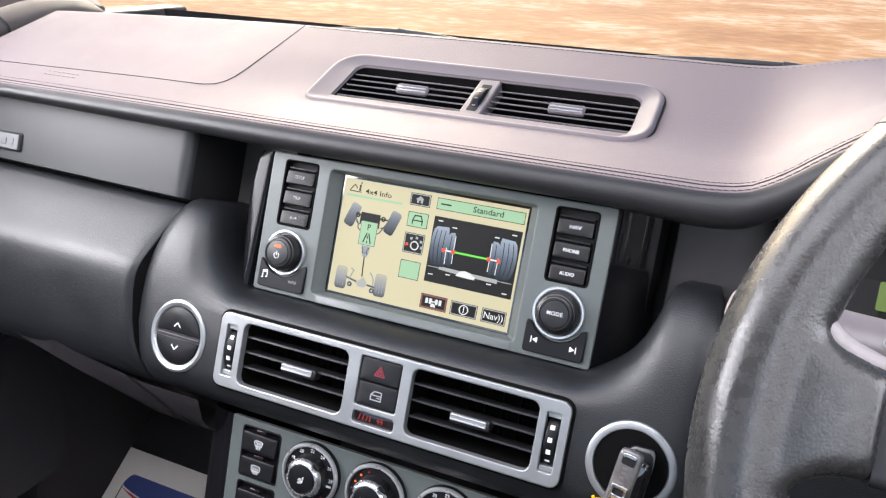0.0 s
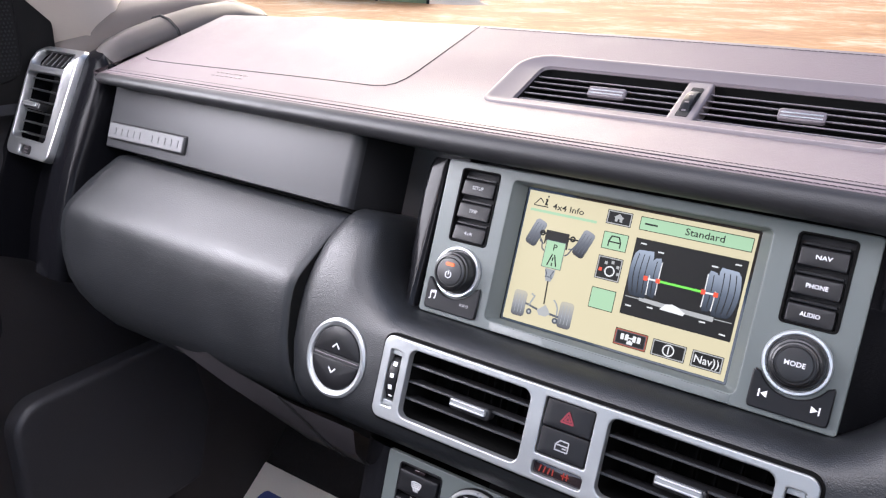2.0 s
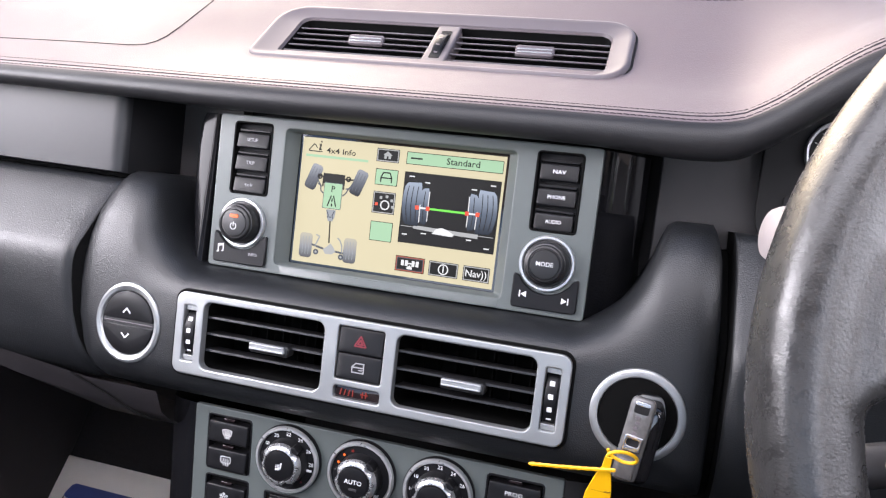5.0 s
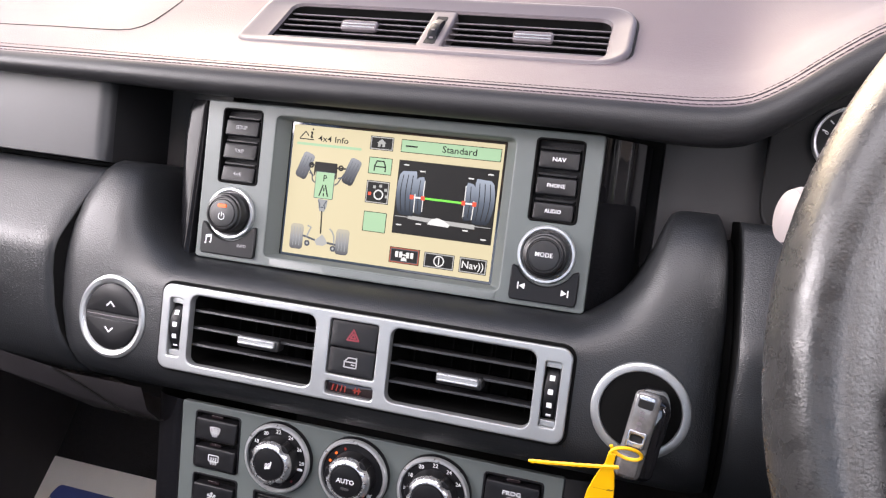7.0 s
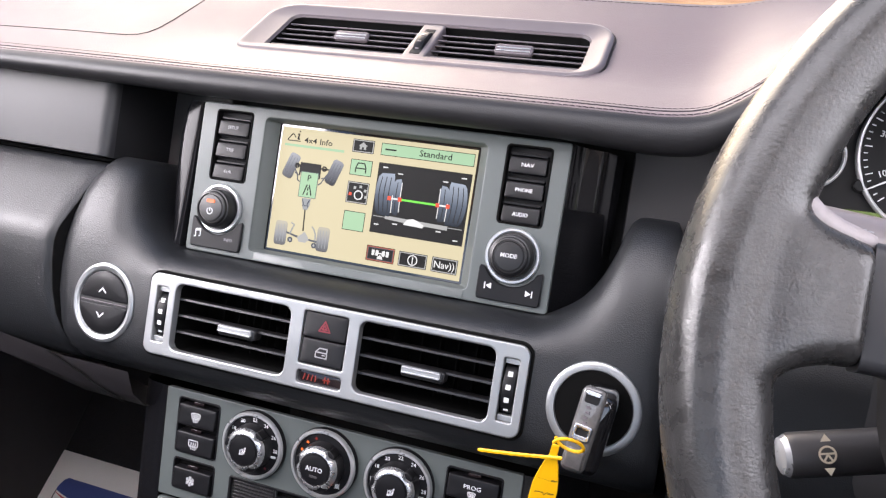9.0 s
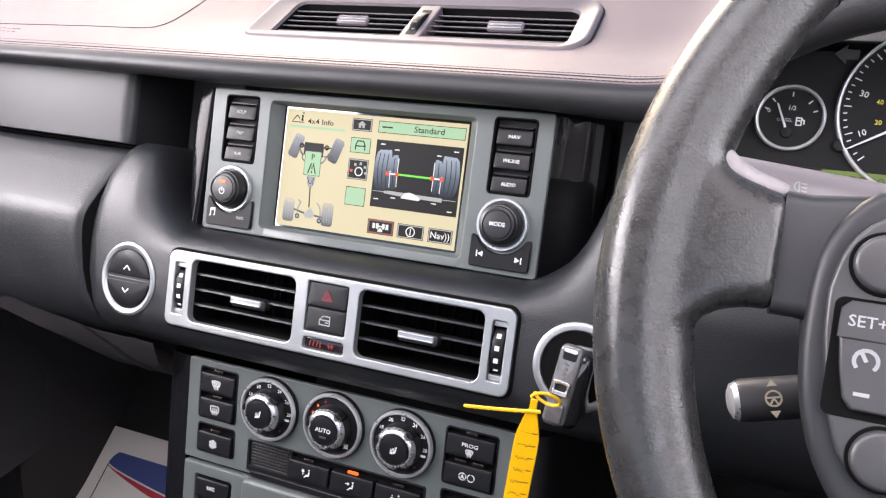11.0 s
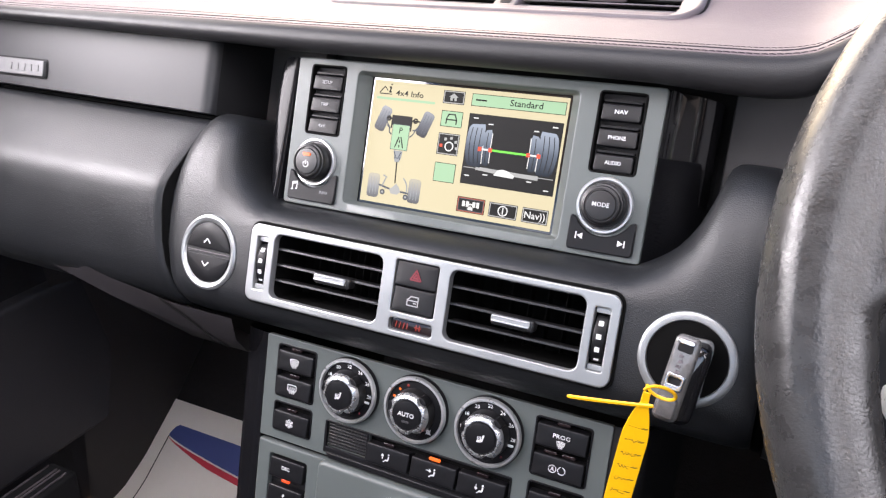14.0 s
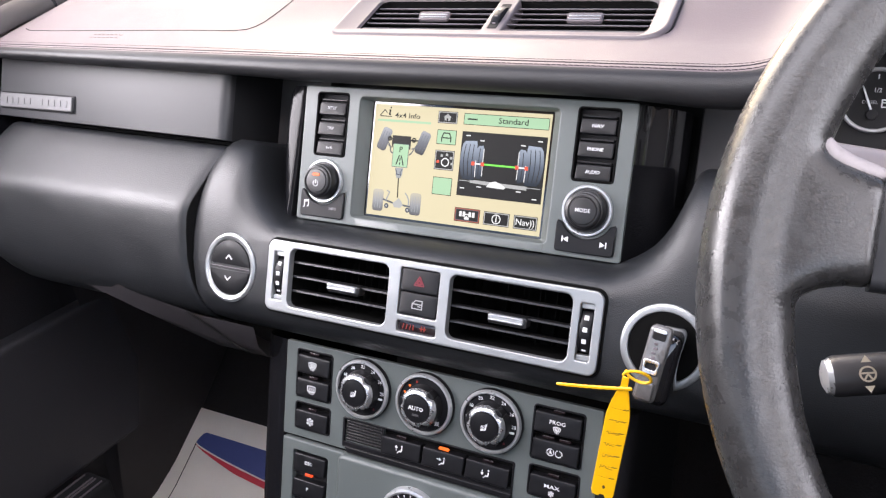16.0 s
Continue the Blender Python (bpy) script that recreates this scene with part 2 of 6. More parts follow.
def ground_mat():
    m = bpy.data.materials.new("wet_orange_earth")
    m.use_nodes = True
    n, l = m.node_tree.nodes, m.node_tree.links
    b = n["Principled BSDF"]
    co = n.new("ShaderNodeTexCoord")
    a = n.new("ShaderNodeTexNoise")
    a.inputs["Scale"].default_value, a.inputs["Detail"].default_value = 0.35, 8
    c = n.new("ShaderNodeTexNoise")
    c.inputs["Scale"].default_value, c.inputs["Detail"].default_value = 3.0, 6
    mixf = n.new("ShaderNodeMix")
    mixf.inputs[0].default_value = 0.4
    ramp = n.new("ShaderNodeValToRGB")
    ramp.color_ramp.elements[0].position, ramp.color_ramp.elements[0].color = 0.36, (0.34, 0.145, 0.052, 1)
    ramp.color_ramp.elements[1].position, ramp.color_ramp.elements[1].color = 0.62, (0.60, 0.43, 0.28, 1)
    e = ramp.color_ramp.elements.new(0.5)
    e.color = (0.47, 0.235, 0.092, 1)
    for t in (a, c):
        l.new(co.outputs["Object"], t.inputs["Vector"])
    l.new(a.outputs["Fac"], mixf.inputs[2])
    l.new(c.outputs["Fac"], mixf.inputs[3])
    l.new(mixf.outputs[0], ramp.inputs["Fac"])
    l.new(ramp.outputs["Color"], b.inputs["Base Color"])
    b.inputs["Roughness"].default_value = 0.75
    b.inputs["Specular IOR Level"].default_value = 0.15
    bp = n.new("ShaderNodeBump")
    bp.inputs["Strength"].default_value, bp.inputs["Distance"].default_value = 0.6, 0.05
    l.new(c.outputs["Fac"], bp.inputs["Height"])
    l.new(bp.outputs["Normal"], b.inputs["Normal"])
    return m


EARTH = ground_mat()
CORRUGATED = mat("green_painted_steel", (0.22, 0.27, 0.19), 0.5, tone=0.25, tone_size=0.8, grain=0.1, grain_size=0.05)

# ---- frames of reference ----
LEAN_A = radians(20)


def tilted(angle, x, y, z):
    """Axes u right, v up along a face that leans back by angle, w out of the face."""
    s, c = math.sin(angle), math.cos(angle)
    return Matrix(((1, 0, 0, x), (0, s, -c, y), (0, c, s, z), (0, 0, 0, 1)))


def shift(u, v, w=0.0):
    return Matrix.Translation((u * 0.001, v * 0.001, w * 0.001))


PANEL = tilted(LEAN_A, 0, 0, 0.70)
CLIMATE = PANEL @ shift(0, -165, 8) @ Matrix.Rotation(radians(3.5), 4, 'X')
TOP = tilted(radians(90 - 21.3), 0.0025, 0.094, 0.8052)
WHEEL = tilted(radians(26.8), 0.416, -0.213, 0.753)


# ---- building helpers; shapes are in millimetres ----
def thing(name, m, label, category, group="", kind=""):
    ob = new(name)
    ob.empty_display_size = 0.02
    ob.matrix_world = m
    return tagged(ob, label, category, group, kind)


def finish(me, material, angle=38):
    me.materials.append(material)
    me.shade_smooth()
    me.set_sharp_from_angle(angle=radians(angle))


def part(name, bm, material, parent=None, label="", at=None, angle=38, scale=0.001, kind=""):
    """Links a bmesh as one mesh object under a thing or a part."""
    if scale != 1:
        bmesh.ops.scale(bm, vec=(scale,) * 3, verts=bm.verts)
    bmesh.ops.recalc_face_normals(bm, faces=bm.faces)
    me = bpy.data.meshes.new(name)
    bm.to_mesh(me)
    bm.free()
    finish(me, material, angle)
    ob = new(name, me)
    if parent:
        ob.parent = parent
    if at is not None:
        ob.matrix_local = at
    return tagged(ob, label, kind=kind)


def again(name, ob, parent, at, label=""):
    """Another part on the same mesh."""
    o = new(name, ob.data)
    o.parent = parent
    o.matrix_local = at
    return tagged(o, label)


def rrect(w, h, r, n=5, cu=0.0, cv=0.0):
    r = min(r, w / 2 - 1e-4, h / 2 - 1e-4)
    pts = []
    for cx, cy, a0 in ((w / 2 - r, h / 2 - r, 0), (-w / 2 + r, h / 2 - r, 90), (-w / 2 + r, -h / 2 + r, 180), (w / 2 - r, -h / 2 + r, 270)):
        for i in range(n + 1):
            a = radians(a0 + 90 * i / n)
            pts.append((cu + cx + r * math.cos(a), cv + cy + r * math.sin(a)))
    return pts


def rrect4(u0, u1, v0, v1, radii, n=6):
    """A rectangle whose corners have their own radii: back right, back left, front left, front right."""
    pts = []
    for (cx, cy, sx, sy, a0), r in zip(((u1, v1, -1, -1, 0), (u0, v1, 1, -1, 90), (u0, v0, 1, 1, 180), (u1, v0, -1, 1, 270)), radii):
        for i in range(n + 1):
            a = radians(a0 + 90 * i / n)
            pts.append((cx + sx * r + r * math.cos(a), cy + sy * r + r * math.sin(a)))
    return pts


def ellipse(rx, ry, n=48, cu=0.0, cv=0.0):
    return [(cu + rx * math.cos(2 * math.pi * i / n), cv + ry * math.sin(2 * math.pi * i / n)) for i in range(n)]


def offset(pts, d):
    """The outline moved inwards by d (counter-clockwise outlines)."""
    n, out = len(pts), []
    for i in range(n):
        p, a, b = Vector(pts[i]), Vector(pts[i - 1]), Vector(pts[(i + 1) % n])
        e1, e2 = (p - a), (b - p)
        e1 = e1.normalized() if e1.length > 1e-9 else e2.normalized()
        e2 = e2.normalized() if e2.length > 1e-9 else e1
        n1, n2 = Vector((-e1.y, e1.x)), Vector((-e2.y, e2.x))
        m = n1 + n2
        m = m / max(m.length_squared, 0.3) * 2 if m.length > 1e-6 else n1
        out.append((p.x + m.x * d, p.y + m.y * d))
    return out


def loft(bm, rings, closed=True, cap0=True, cap1=True):
    vs = [[bm.verts.new(p) for p in ring] for ring in rings]
    n = len(vs[0])
    for a, b in zip(vs, vs[1:]):
        for i in range(n if closed else n - 1):
            j = (i + 1) % n
            bm.faces.new((a[i], a[j], b[j], b[i]))
    if cap0 and closed:
        bm.faces.new(list(reversed(vs[0])))
    if cap1 and closed:
        bm.faces.new(vs[-1])
    return vs


def plate(bm, pts, w0, w1, b=0.5, crown=0.0):
    """A slab with that outline from w0 to w1 and a rounded upper edge."""
    b = min(b, abs(w1 - w0) * 0.9)
    s = 1 if w1 > w0 else -1
    rings = [[(x, y, w0) for x, y in pts], [(x, y, w1 - s * b) for x, y in pts]]
    for f in (0.3, 0.7, 1.0):
        a = f * math.pi / 2
        rings.append([(x, y, w1 - s * b * (1 - math.sin(a))) for x, y in offset(pts, b * (1 - math.cos(a)))])
    if not crown:
        rings.append([(x, y, w1) for x, y in offset(pts, b * 1.35)])
    if crown:
        cu, cv = sum(p[0] for p in pts) / len(pts), sum(p[1] for p in pts) / len(pts)
        base = offset(pts, b)
        for f in (0.75, 0.45, 0.15):
            rings.append([(cu + (x - cu) * f, cv + (y - cv) * f, w1 + crown * (1 - f * f)) for x, y in base])
    loft(bm, rings)
    return bm


def slab(pts, w0, w1, b=0.5, crown=0.0):
    return plate(bmesh.new(), pts, w0, w1, b, crown)


def box(u0, u1, v0, v1, w0, w1, r=0.5, b=0.4):
    return slab(rrect(u1 - u0, v1 - v0, r, 3, (u0 + u1) / 2, (v0 + v1) / 2), w0, w1, b)


def holed(outer, holes, w0, w1, b=0.8):
    """A slab with openings right through it."""
    bm = bmesh.new()
    edges = []

    def wall(pts, top_off):
        rings = [[(x, y, w0) for x, y in pts], [(x, y, w1 - b) for x, y in pts]]
        for f in (0.5, 1.0):
            a = f * math.pi / 2
            rings.append([(x, y, w1 - b * (1 - math.sin(a))) for x, y in offset(pts, top_off * b * (1 - math.cos(a)))])
        rings.append([(x, y, w1) for x, y in offset(pts, top_off * b * 1.35)])
        vs = loft(bm, rings, cap0=False, cap1=False)
        top = vs[-1]
        for i in range(len(top)):
            edges.append(bm.edges.get((top[i], top[(i + 1) % len(top)])))

    wall(outer, 1)
    for h in holes:
        wall(h, -1)
    bmesh.ops.triangle_fill(bm, use_beauty=True, use_dissolve=False, edges=edges, normal=(0, 0, 1))
    return bm


def lathe(profile, n=48, bm=None, rx=1.0, ry=1.0, cu=0.0, cv=0.0):
    """Turns (radius, height) points about the w axis."""
    bm = bm or bmesh.new()
    rings = [[(cu + r * rx * math.cos(2 * math.pi * i / n), cv + r * ry * math.sin(2 * math.pi * i / n), w) for i in range(n)] for r, w in profile]
    loft(bm, rings, cap0=profile[0][0] > 0.01, cap1=profile[-1][0] > 0.01)
    return bm


def tube(path, r, n=8, bm=None, flat=1.0, cap=True):
    """A round bar along a path of points."""
    bm = bm or bmesh.new()
    pts = [Vector(p) for p in path]
    rings, ref = [], None
    for i, p in enumerate(pts):
        d = (pts[min(i + 1, len(pts) - 1)] - pts[max(i - 1, 0)]).normalized()
        ref = ref or (Vector((0, 0, 1)) if abs(d.z) < 0.9 else Vector((1, 0, 0)))
        a = d.cross(ref).normalized()
        c = a.cross(d).normalized()
        ref = c
        rr = r[i] if isinstance(r, (list, tuple)) else r
        rings.append([p + a * rr * math.cos(2 * math.pi * k / n) + c * rr * flat * math.sin(2 * math.pi * k / n) for k in range(n)])
    loft(bm, rings, cap0=cap, cap1=cap)
    return bm


def grid(bm, rows, skip=None):
    """A sheet through rows of points; skip(i, j) leaves openings."""
    vs = [[bm.verts.new(p) for p in row] for row in rows]
    for i in range(len(vs) - 1):
        for j in range(len(vs[0]) - 1):
            if skip and skip(i, j):
                continue
            bm.faces.new((vs[i][j], vs[i][j + 1], vs[i + 1][j + 1], vs[i + 1][j]))
    return bm


def curve_at(x, pts):
    """Smooth reading of a table of (x, value), with no overshoot."""
    if x <= pts[0][0]:
        return pts[0][1]
    if x >= pts[-1][0]:
        return pts[-1][1]
    n = len(pts)
    k = next(i for i in range(n - 1) if x <= pts[i + 1][0])

    def slope(i):
        if i in (0, n - 1):
            a, b = (pts[0], pts[1]) if i == 0 else (pts[-2], pts[-1])
            return (b[1] - a[1]) / (b[0] - a[0])
        l = (pts[i][1] - pts[i - 1][1]) / (pts[i][0] - pts[i - 1][0])
        r = (pts[i + 1][1] - pts[i][1]) / (pts[i + 1][0] - pts[i][0])
        return 2 * l * r / (l + r) if l * r > 0 else 0.0

    (x0, y0), (x1, y1) = pts[k], pts[k + 1]
    h = x1 - x0
    f = (x - x0) / h
    return (y0 * (1 + 2 * f) * (1 - f) ** 2 + slope(k) * h * f * (1 - f) ** 2
            + y1 * f * f * (3 - 2 * f) + slope(k + 1) * h * f * f * (f - 1))


def eased(x, a, b):
    f = min(1, max(0, (x - a) / (b - a)))
    return f * f * (3 - 2 * f)


def writing(name, text, size, material, parent, u, v, w, turn=0.0, width=None):
    """Raised print of that letter height, centred at u, v."""
    cu = bpy.data.curves.new("print", 'FONT')
    cu.body, cu.size, cu.align_x, cu.align_y = text, size * 0.001 * 1.37, 'CENTER', 'CENTER'
    cu.extrude, cu.resolution_u, cu.offset = 0.00004, 2, size * 0.000012
    tmp = bpy.data.objects.new("print", cu)
    me = bpy.data.meshes.new_from_object(tmp)
    bpy.data.objects.remove(tmp)
    bpy.data.curves.remove(cu)
    me.materials.clear()
    me.materials.append(material)
    ob = new(name, me)
    ob.parent = parent
    m = shift(u, v, w) @ Matrix.Rotation(radians(turn), 4, 'Z')
    if width and len(me.vertices):
        ext = max(p.co.x for p in me.vertices) - min(p.co.x for p in me.vertices)
        m = m @ Matrix.Diagonal((width * 0.001 / ext, 1, 1, 1))
    ob.matrix_local = m
    return ob


def strokes(name, lines, r, material, parent, at=None, w=0.0):
    """A printed mark made of thin bars along 2D polylines."""
    bm = bmesh.new()
    for line in lines:
        for a, b in zip(line, line[1:]):
            a, b = Vector(a), Vector(b)
            d = (b - a)
            if d.length < 1e-6:
                continue
            d.normalize()
            nn = Vector((-d.y, d.x)) * r
            a2, b2 = a - d * r * 0.5, b + d * r * 0.5
            plate(bm, [tuple(a2 - nn), tuple(b2 - nn), tuple(b2 + nn), tuple(a2 + nn)], w - 0.05, w + 0.05, 0.01)
    return part(name, bm, material, parent, at=at)


def arc(r, a0, a1, n=12, cu=0.0, cv=0.0):
    return [(cu + r * math.cos(radians(a0 + (a1 - a0) * i / n)), cv + r * math.sin(radians(a0 + (a1 - a0) * i / n))) for i in range(n + 1)]

# ---- setting: ground, body shell, floor ----
def flat_box(name, lo, hi, material, label="", category="", kind="structure", r=0.004):
    bm = bmesh.new()
    x0, y0, z0 = lo
    x1, y1, z1 = hi
    plate(bm, rrect(x1 - x0, y1 - y0, r, 2, (x0 + x1) / 2, (y0 + y1) / 2), z0, z1, r)
    return tagged(part(name, bm, material, scale=1), label, category, kind=kind)


def make_ground():
    bm = bmesh.new()
    n = 40
    rows = []
    for i in range(n + 1):
        y = -200 + 600 * (i / n)
        rows.append([(-300 + 600 * j / n, y, -0.55 + 0.04 * noise.noise((j * 0.7, i * 0.7, 0))) for j in range(n + 1)])
    grid(bm, rows)
    tagged(part("ground", bm, EARTH, scale=1), "wet orange-brown earth yard", "ground", kind="structure")


make_ground()


def make_fence():
    """Corrugated green steel screen across the yard."""
    root = thing("fence", Matrix.Translation((-26.5, 24, -0.55)), "green corrugated steel fence across the yard", "fence")
    for k in range(6):
        bm = bmesh.new()
        rows = []
        for i in range(25):
            x = i * 0.1
            d = 0.02 * math.sin(i * 1.57)
            rows.append([(x, d, 0), (x, d, 2.4)])
        grid(bm, rows)
        bmesh.ops.solidify(bm, geom=bm.faces, thickness=0.01)
        part("sheet", bm, CORRUGATED, root, scale=1, at=Matrix.Translation((k * 2.42 - 4.5, 0, 0)))
    for k in range(7):
        bm = bmesh.new()
        plate(bm, rrect(0.09, 0.09, 0.01, 2), 0, 2.55, 0.01)
        part("post", bm, DARK, root, scale=1, at=Matrix.Translation((k * 2.42 - 4.5, -0.12, 0)))


make_fence()


def make_heap():
    bm = bmesh.new()
    rows = []
    for i in range(9):
        r = i / 8
        rows.append([(1.7 * r * math.cos(a) * (1 + 0.15 * noise.noise((math.cos(a) * 2, math.sin(a) * 2, r))),
                      1.1 * r * math.sin(a), 0.75 * (1 - r) ** 1.3 + 0.05 * noise.noise((3 * r * math.cos(a), 3 * r * math.sin(a), 4)))
                     for a in [2 * math.pi * j / 28 for j in range(29)]])
    grid(bm, rows)
    bmesh.ops.remove_doubles(bm, verts=bm.verts, dist=0.001)
    root = part("sand_heap", bm, SAND, scale=1)
    root.location = (-16.2, 25.0, -0.57)
    tagged(root, "pale heap of sand on the muddy yard", "sand heap")


make_heap()

# floor with a rising toe board, and the shell round the cabin
bm = bmesh.new()
rows = []
for x in [-0.70 + 1.4 * i / 14 for i in range(15)]:
    rows.append([(x, y, z) for y, z in ((-1.7, 0), (-0.6, 0), (0.05, 0), (0.12, 0.004), (0.16, 0.02), (0.29, 0.115), (0.45, 0.26), (0.52, 0.55), (0.50, 0.80))])
grid(bm, rows)
bmesh.ops.solidify(bm, geom=bm.faces, thickness=0.01)
tagged(part("floor", bm, CARPET, scale=1), "black carpeted car floor and toe board", "floor", kind="structure")

# headlining with an open sunroof
bm = holed(rrect(1.24, 1.48, 0.03, 3, 0, -0.96), [rrect(0.80, 0.46, 0.05, 4, 0, -0.50)], 1.30, 1.33, 0.005)
tagged(part("ceiling", bm, HEADLINER, scale=1), "cream cloth headlining with a sunroof opening", "ceiling", kind="structure")
flat_box("wall_rear", (-0.74, -1.76, 0.0), (0.74, -1.70, 0.86), DOOR, "dark rear trim", "wall")
for s, nm in ((-1, "wall_left"), (1, "wall_right")):
    xs = sorted((s * 0.70, s * 0.76))
    flat_box(nm, (xs[0], -1.7, 0.0), (xs[1], -0.62, 0.84), DOOR, "dark rear door trim below the window", "wall")
    xs = sorted((s * 0.60, s * 0.68))
    flat_box("trim", (xs[0], -0.66, 0.84), (xs[1], -0.56, 1.30), PILLAR, "cream centre pillar trim", "trim")
flat_box("wall_right_front", (0.70, -0.62, 0.0), (0.76, 0.52, 0.84), DOOR, "dark driver's side wall below the window", "wall")

flat_box("wall_left_front", (-0.76, 0.06, 0.0), (-0.705, 0.56, 0.80), DOOR, "dark passenger side wall of the footwell", "wall")

# windscreen
bm = bmesh.new()
rows = []
for i in range(41):
    x = -0.66 + 1.32 * i / 40
    bow = -0.05 * (x / 0.66) ** 2
    rows.append([(x * (1 - 0.08 * f), 0.34 + bow - 0.56 * f, 0.80 + 0.50 * f + 0.01 * math.sin(math.pi * f)) for f in [k / 24 for k in range(25)]])
grid(bm, rows)
ws = tagged(part("window_1", bm, GLASS, scale=1, angle=80), "clear raked car windscreen", "windscreen", kind="structure")
ws.visible_shadow = False

# wiper arms lying along the foot of the windscreen
def make_wiper(x0, x1, y, z):
    root = thing("wiper", Matrix.Translation((x0, y, z)), "black windscreen wiper parked at the foot of the glass", "wiper", "windscreen wipers")
    L = x1 - x0
    n = 14
    part("blade", tube([(L * i / n, 0.006 * math.sin(math.pi * i / n), 0.010 * math.sin(math.pi * i / n)) for i in range(n + 1)], 0.0034, 6), STALK, root, scale=1)
    part("arm", tube([(L * 0.5, 0.004, 0.011), (L * 0.75, 0.022, 0.002), (L, 0.04, -0.02)], 0.0038, 6), STALK, root, scale=1)


make_wiper(-0.34, -0.07, 0.352, 0.806)
make_wiper(0.03, 0.42, 0.352, 0.808)
flat_box("trim_scuttle", (-0.70, 0.34, 0.74), (0.70, 0.52, 0.772), DARK, "black scuttle below the windscreen", "trim")


# ---- dashboard ----
def hood(x):
    return curve_at(x, ((0.19, 0), (0.20, 0.0006), (0.21, 0.0018), (0.22, 0.0043), (0.23, 0.0098), (0.24, 0.0166), (0.25, 0.0250), (0.28, 0.047), (0.31, 0.061), (0.35, 0.071), (0.40, 0.075), (0.46, 0.073), (0.51, 0.061), (0.54, 0.048)))


def top_z(x, y):
    """Height of the padded top: flat in front of the vent and rising behind it, with a fuller airbag lid."""
    bend = min(max(y, 0.045), 0.09) - 0.045
    mid = 0.784 + 0.14 * y + bend * bend * 2.78 + 0.25 * max(0.0, y - 0.09)
    lid = 0.784 + 0.30 * y
    k = eased(x, -0.25, -0.13)
    return lid + (mid - lid) * k + hood(x) * (1 - 0.75 * eased(y, 0.0, 0.2))


def rear_y(x):
    """Rear edge of the padded top."""
    return 0.180 - 0.10 * min(x, 0.0) ** 2


dashboard = thing("dashboard", Matrix.Translation((0, 0.1, 0.5)), "black dashboard with a padded leather top", "dashboard")
DASH0 = Matrix.Translation((0, -0.1, -0.5))

xs = [-0.540, -0.537, -0.53, -0.51] + [-0.49 + 0.02 * i for i in range(18)] + [-0.128, -0.10, -0.05, 0.004, 0.05, 0.10, 0.135, 0.16] + [0.18 + 0.008 * i for i in range(27)] + [0.40, 0.43, 0.46, 0.49, 0.52, 0.535, 0.54]
ys_top = [0.006, 0.012, 0.022, 0.034, 0.046, 0.056, 0.068, 0.08, 0.092, 0.104, 0.117, 0.13, 0.15, 0.165, 0.174, 0.18]
SEAM = 0.001
LIP_LINE = ((0.06, -0.0172), (0.004, -0.0168), (-0.004, -0.0157), (-0.009, -0.0138), (-0.0120, -0.0112), (-0.0132, -0.0082), (-0.0124, -0.0052), (-0.0098, -0.0027), (-0.0062, -0.0011), (-0.0025, -0.0003))


def lip_thin(x):
    return curve_at(x, ((-0.54, 0.78), (-0.45, 0.9), (-0.30, 1.08), (-0.2, 1.2), (-0.12, 1.35), (0.12, 1.4), (0.18, 1.62), (0.24, 1.75), (0.4, 1.9)))


def on_lip(x, d):
    """A point of the rounded front, d behind the front edge of the seam (negative: below it)."""
    for (y0, z0), (y1, z1) in zip(LIP_LINE[5:], LIP_LINE[6:] + ((SEAM, 0.0),)):
        if y0 <= d <= y1:
            return 0.784 + hood(x) + (z0 + (z1 - z0) * (d - y0) / (y1 - y0)) * lip_thin(x)
    return top_z(x, d)


def dash_section(x):
    e = max(0.0, abs(x) - 0.53) / 0.010 * 0.006
    h, k = hood(x), lip_thin(x)
    pts = [(x, y + (e if y < 0 else 0), 0.784 + h + z * k + (e if z < -0.008 else -e)) for y, z in LIP_LINE]
    pts.append((x, SEAM, top_z(x, SEAM) - e))
    back = rear_y(x)
    for y in ys_top:
        yy = y if y < 0.117 else 0.117 + (y - 0.117) * (back - 0.117) / 0.063
        pts.append((x, yy, top_z(x, yy) - e))
    zb = top_z(x, back) - e
    pts += [(x, back + 0.006, zb - 0.001), (x, back + 0.018, zb - 0.008), (x, back + 0.07, zb - 0.04), (x, back + 0.16, zb - 0.065)]
    return pts


rows = [dash_section(x) for x in xs]
j0 = len(LIP_LINE) + 1 + ys_top.index(0.068)
j1 = len(LIP_LINE) + 1 + ys_top.index(0.117)
i0, i1 = xs.index(-0.128), xs.index(0.135)
bm = bmesh.new()
cut = lambda i, j: i0 <= i < i1 and j0 <= j < j1
vs_first, vs_last = rows[0], rows[-1]
grid(bm, rows, cut)
bm.faces.new([bm.verts.new(p) for p in vs_first])
bm.faces.new([bm.verts.new(p) for p in reversed(vs_last)])
bmesh.ops.remove_doubles(bm, verts=bm.verts, dist=0.00001)
pad = part("top_pad", bm, PAD, dashboard, "padded grey-black leather top, sky sheen in its colour", at=DASH0, scale=1, angle=60)
# the roll below the stitching is blacker: PAD's colour above holds the sky sheen
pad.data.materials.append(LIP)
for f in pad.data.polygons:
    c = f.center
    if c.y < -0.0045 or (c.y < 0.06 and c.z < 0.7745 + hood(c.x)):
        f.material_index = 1


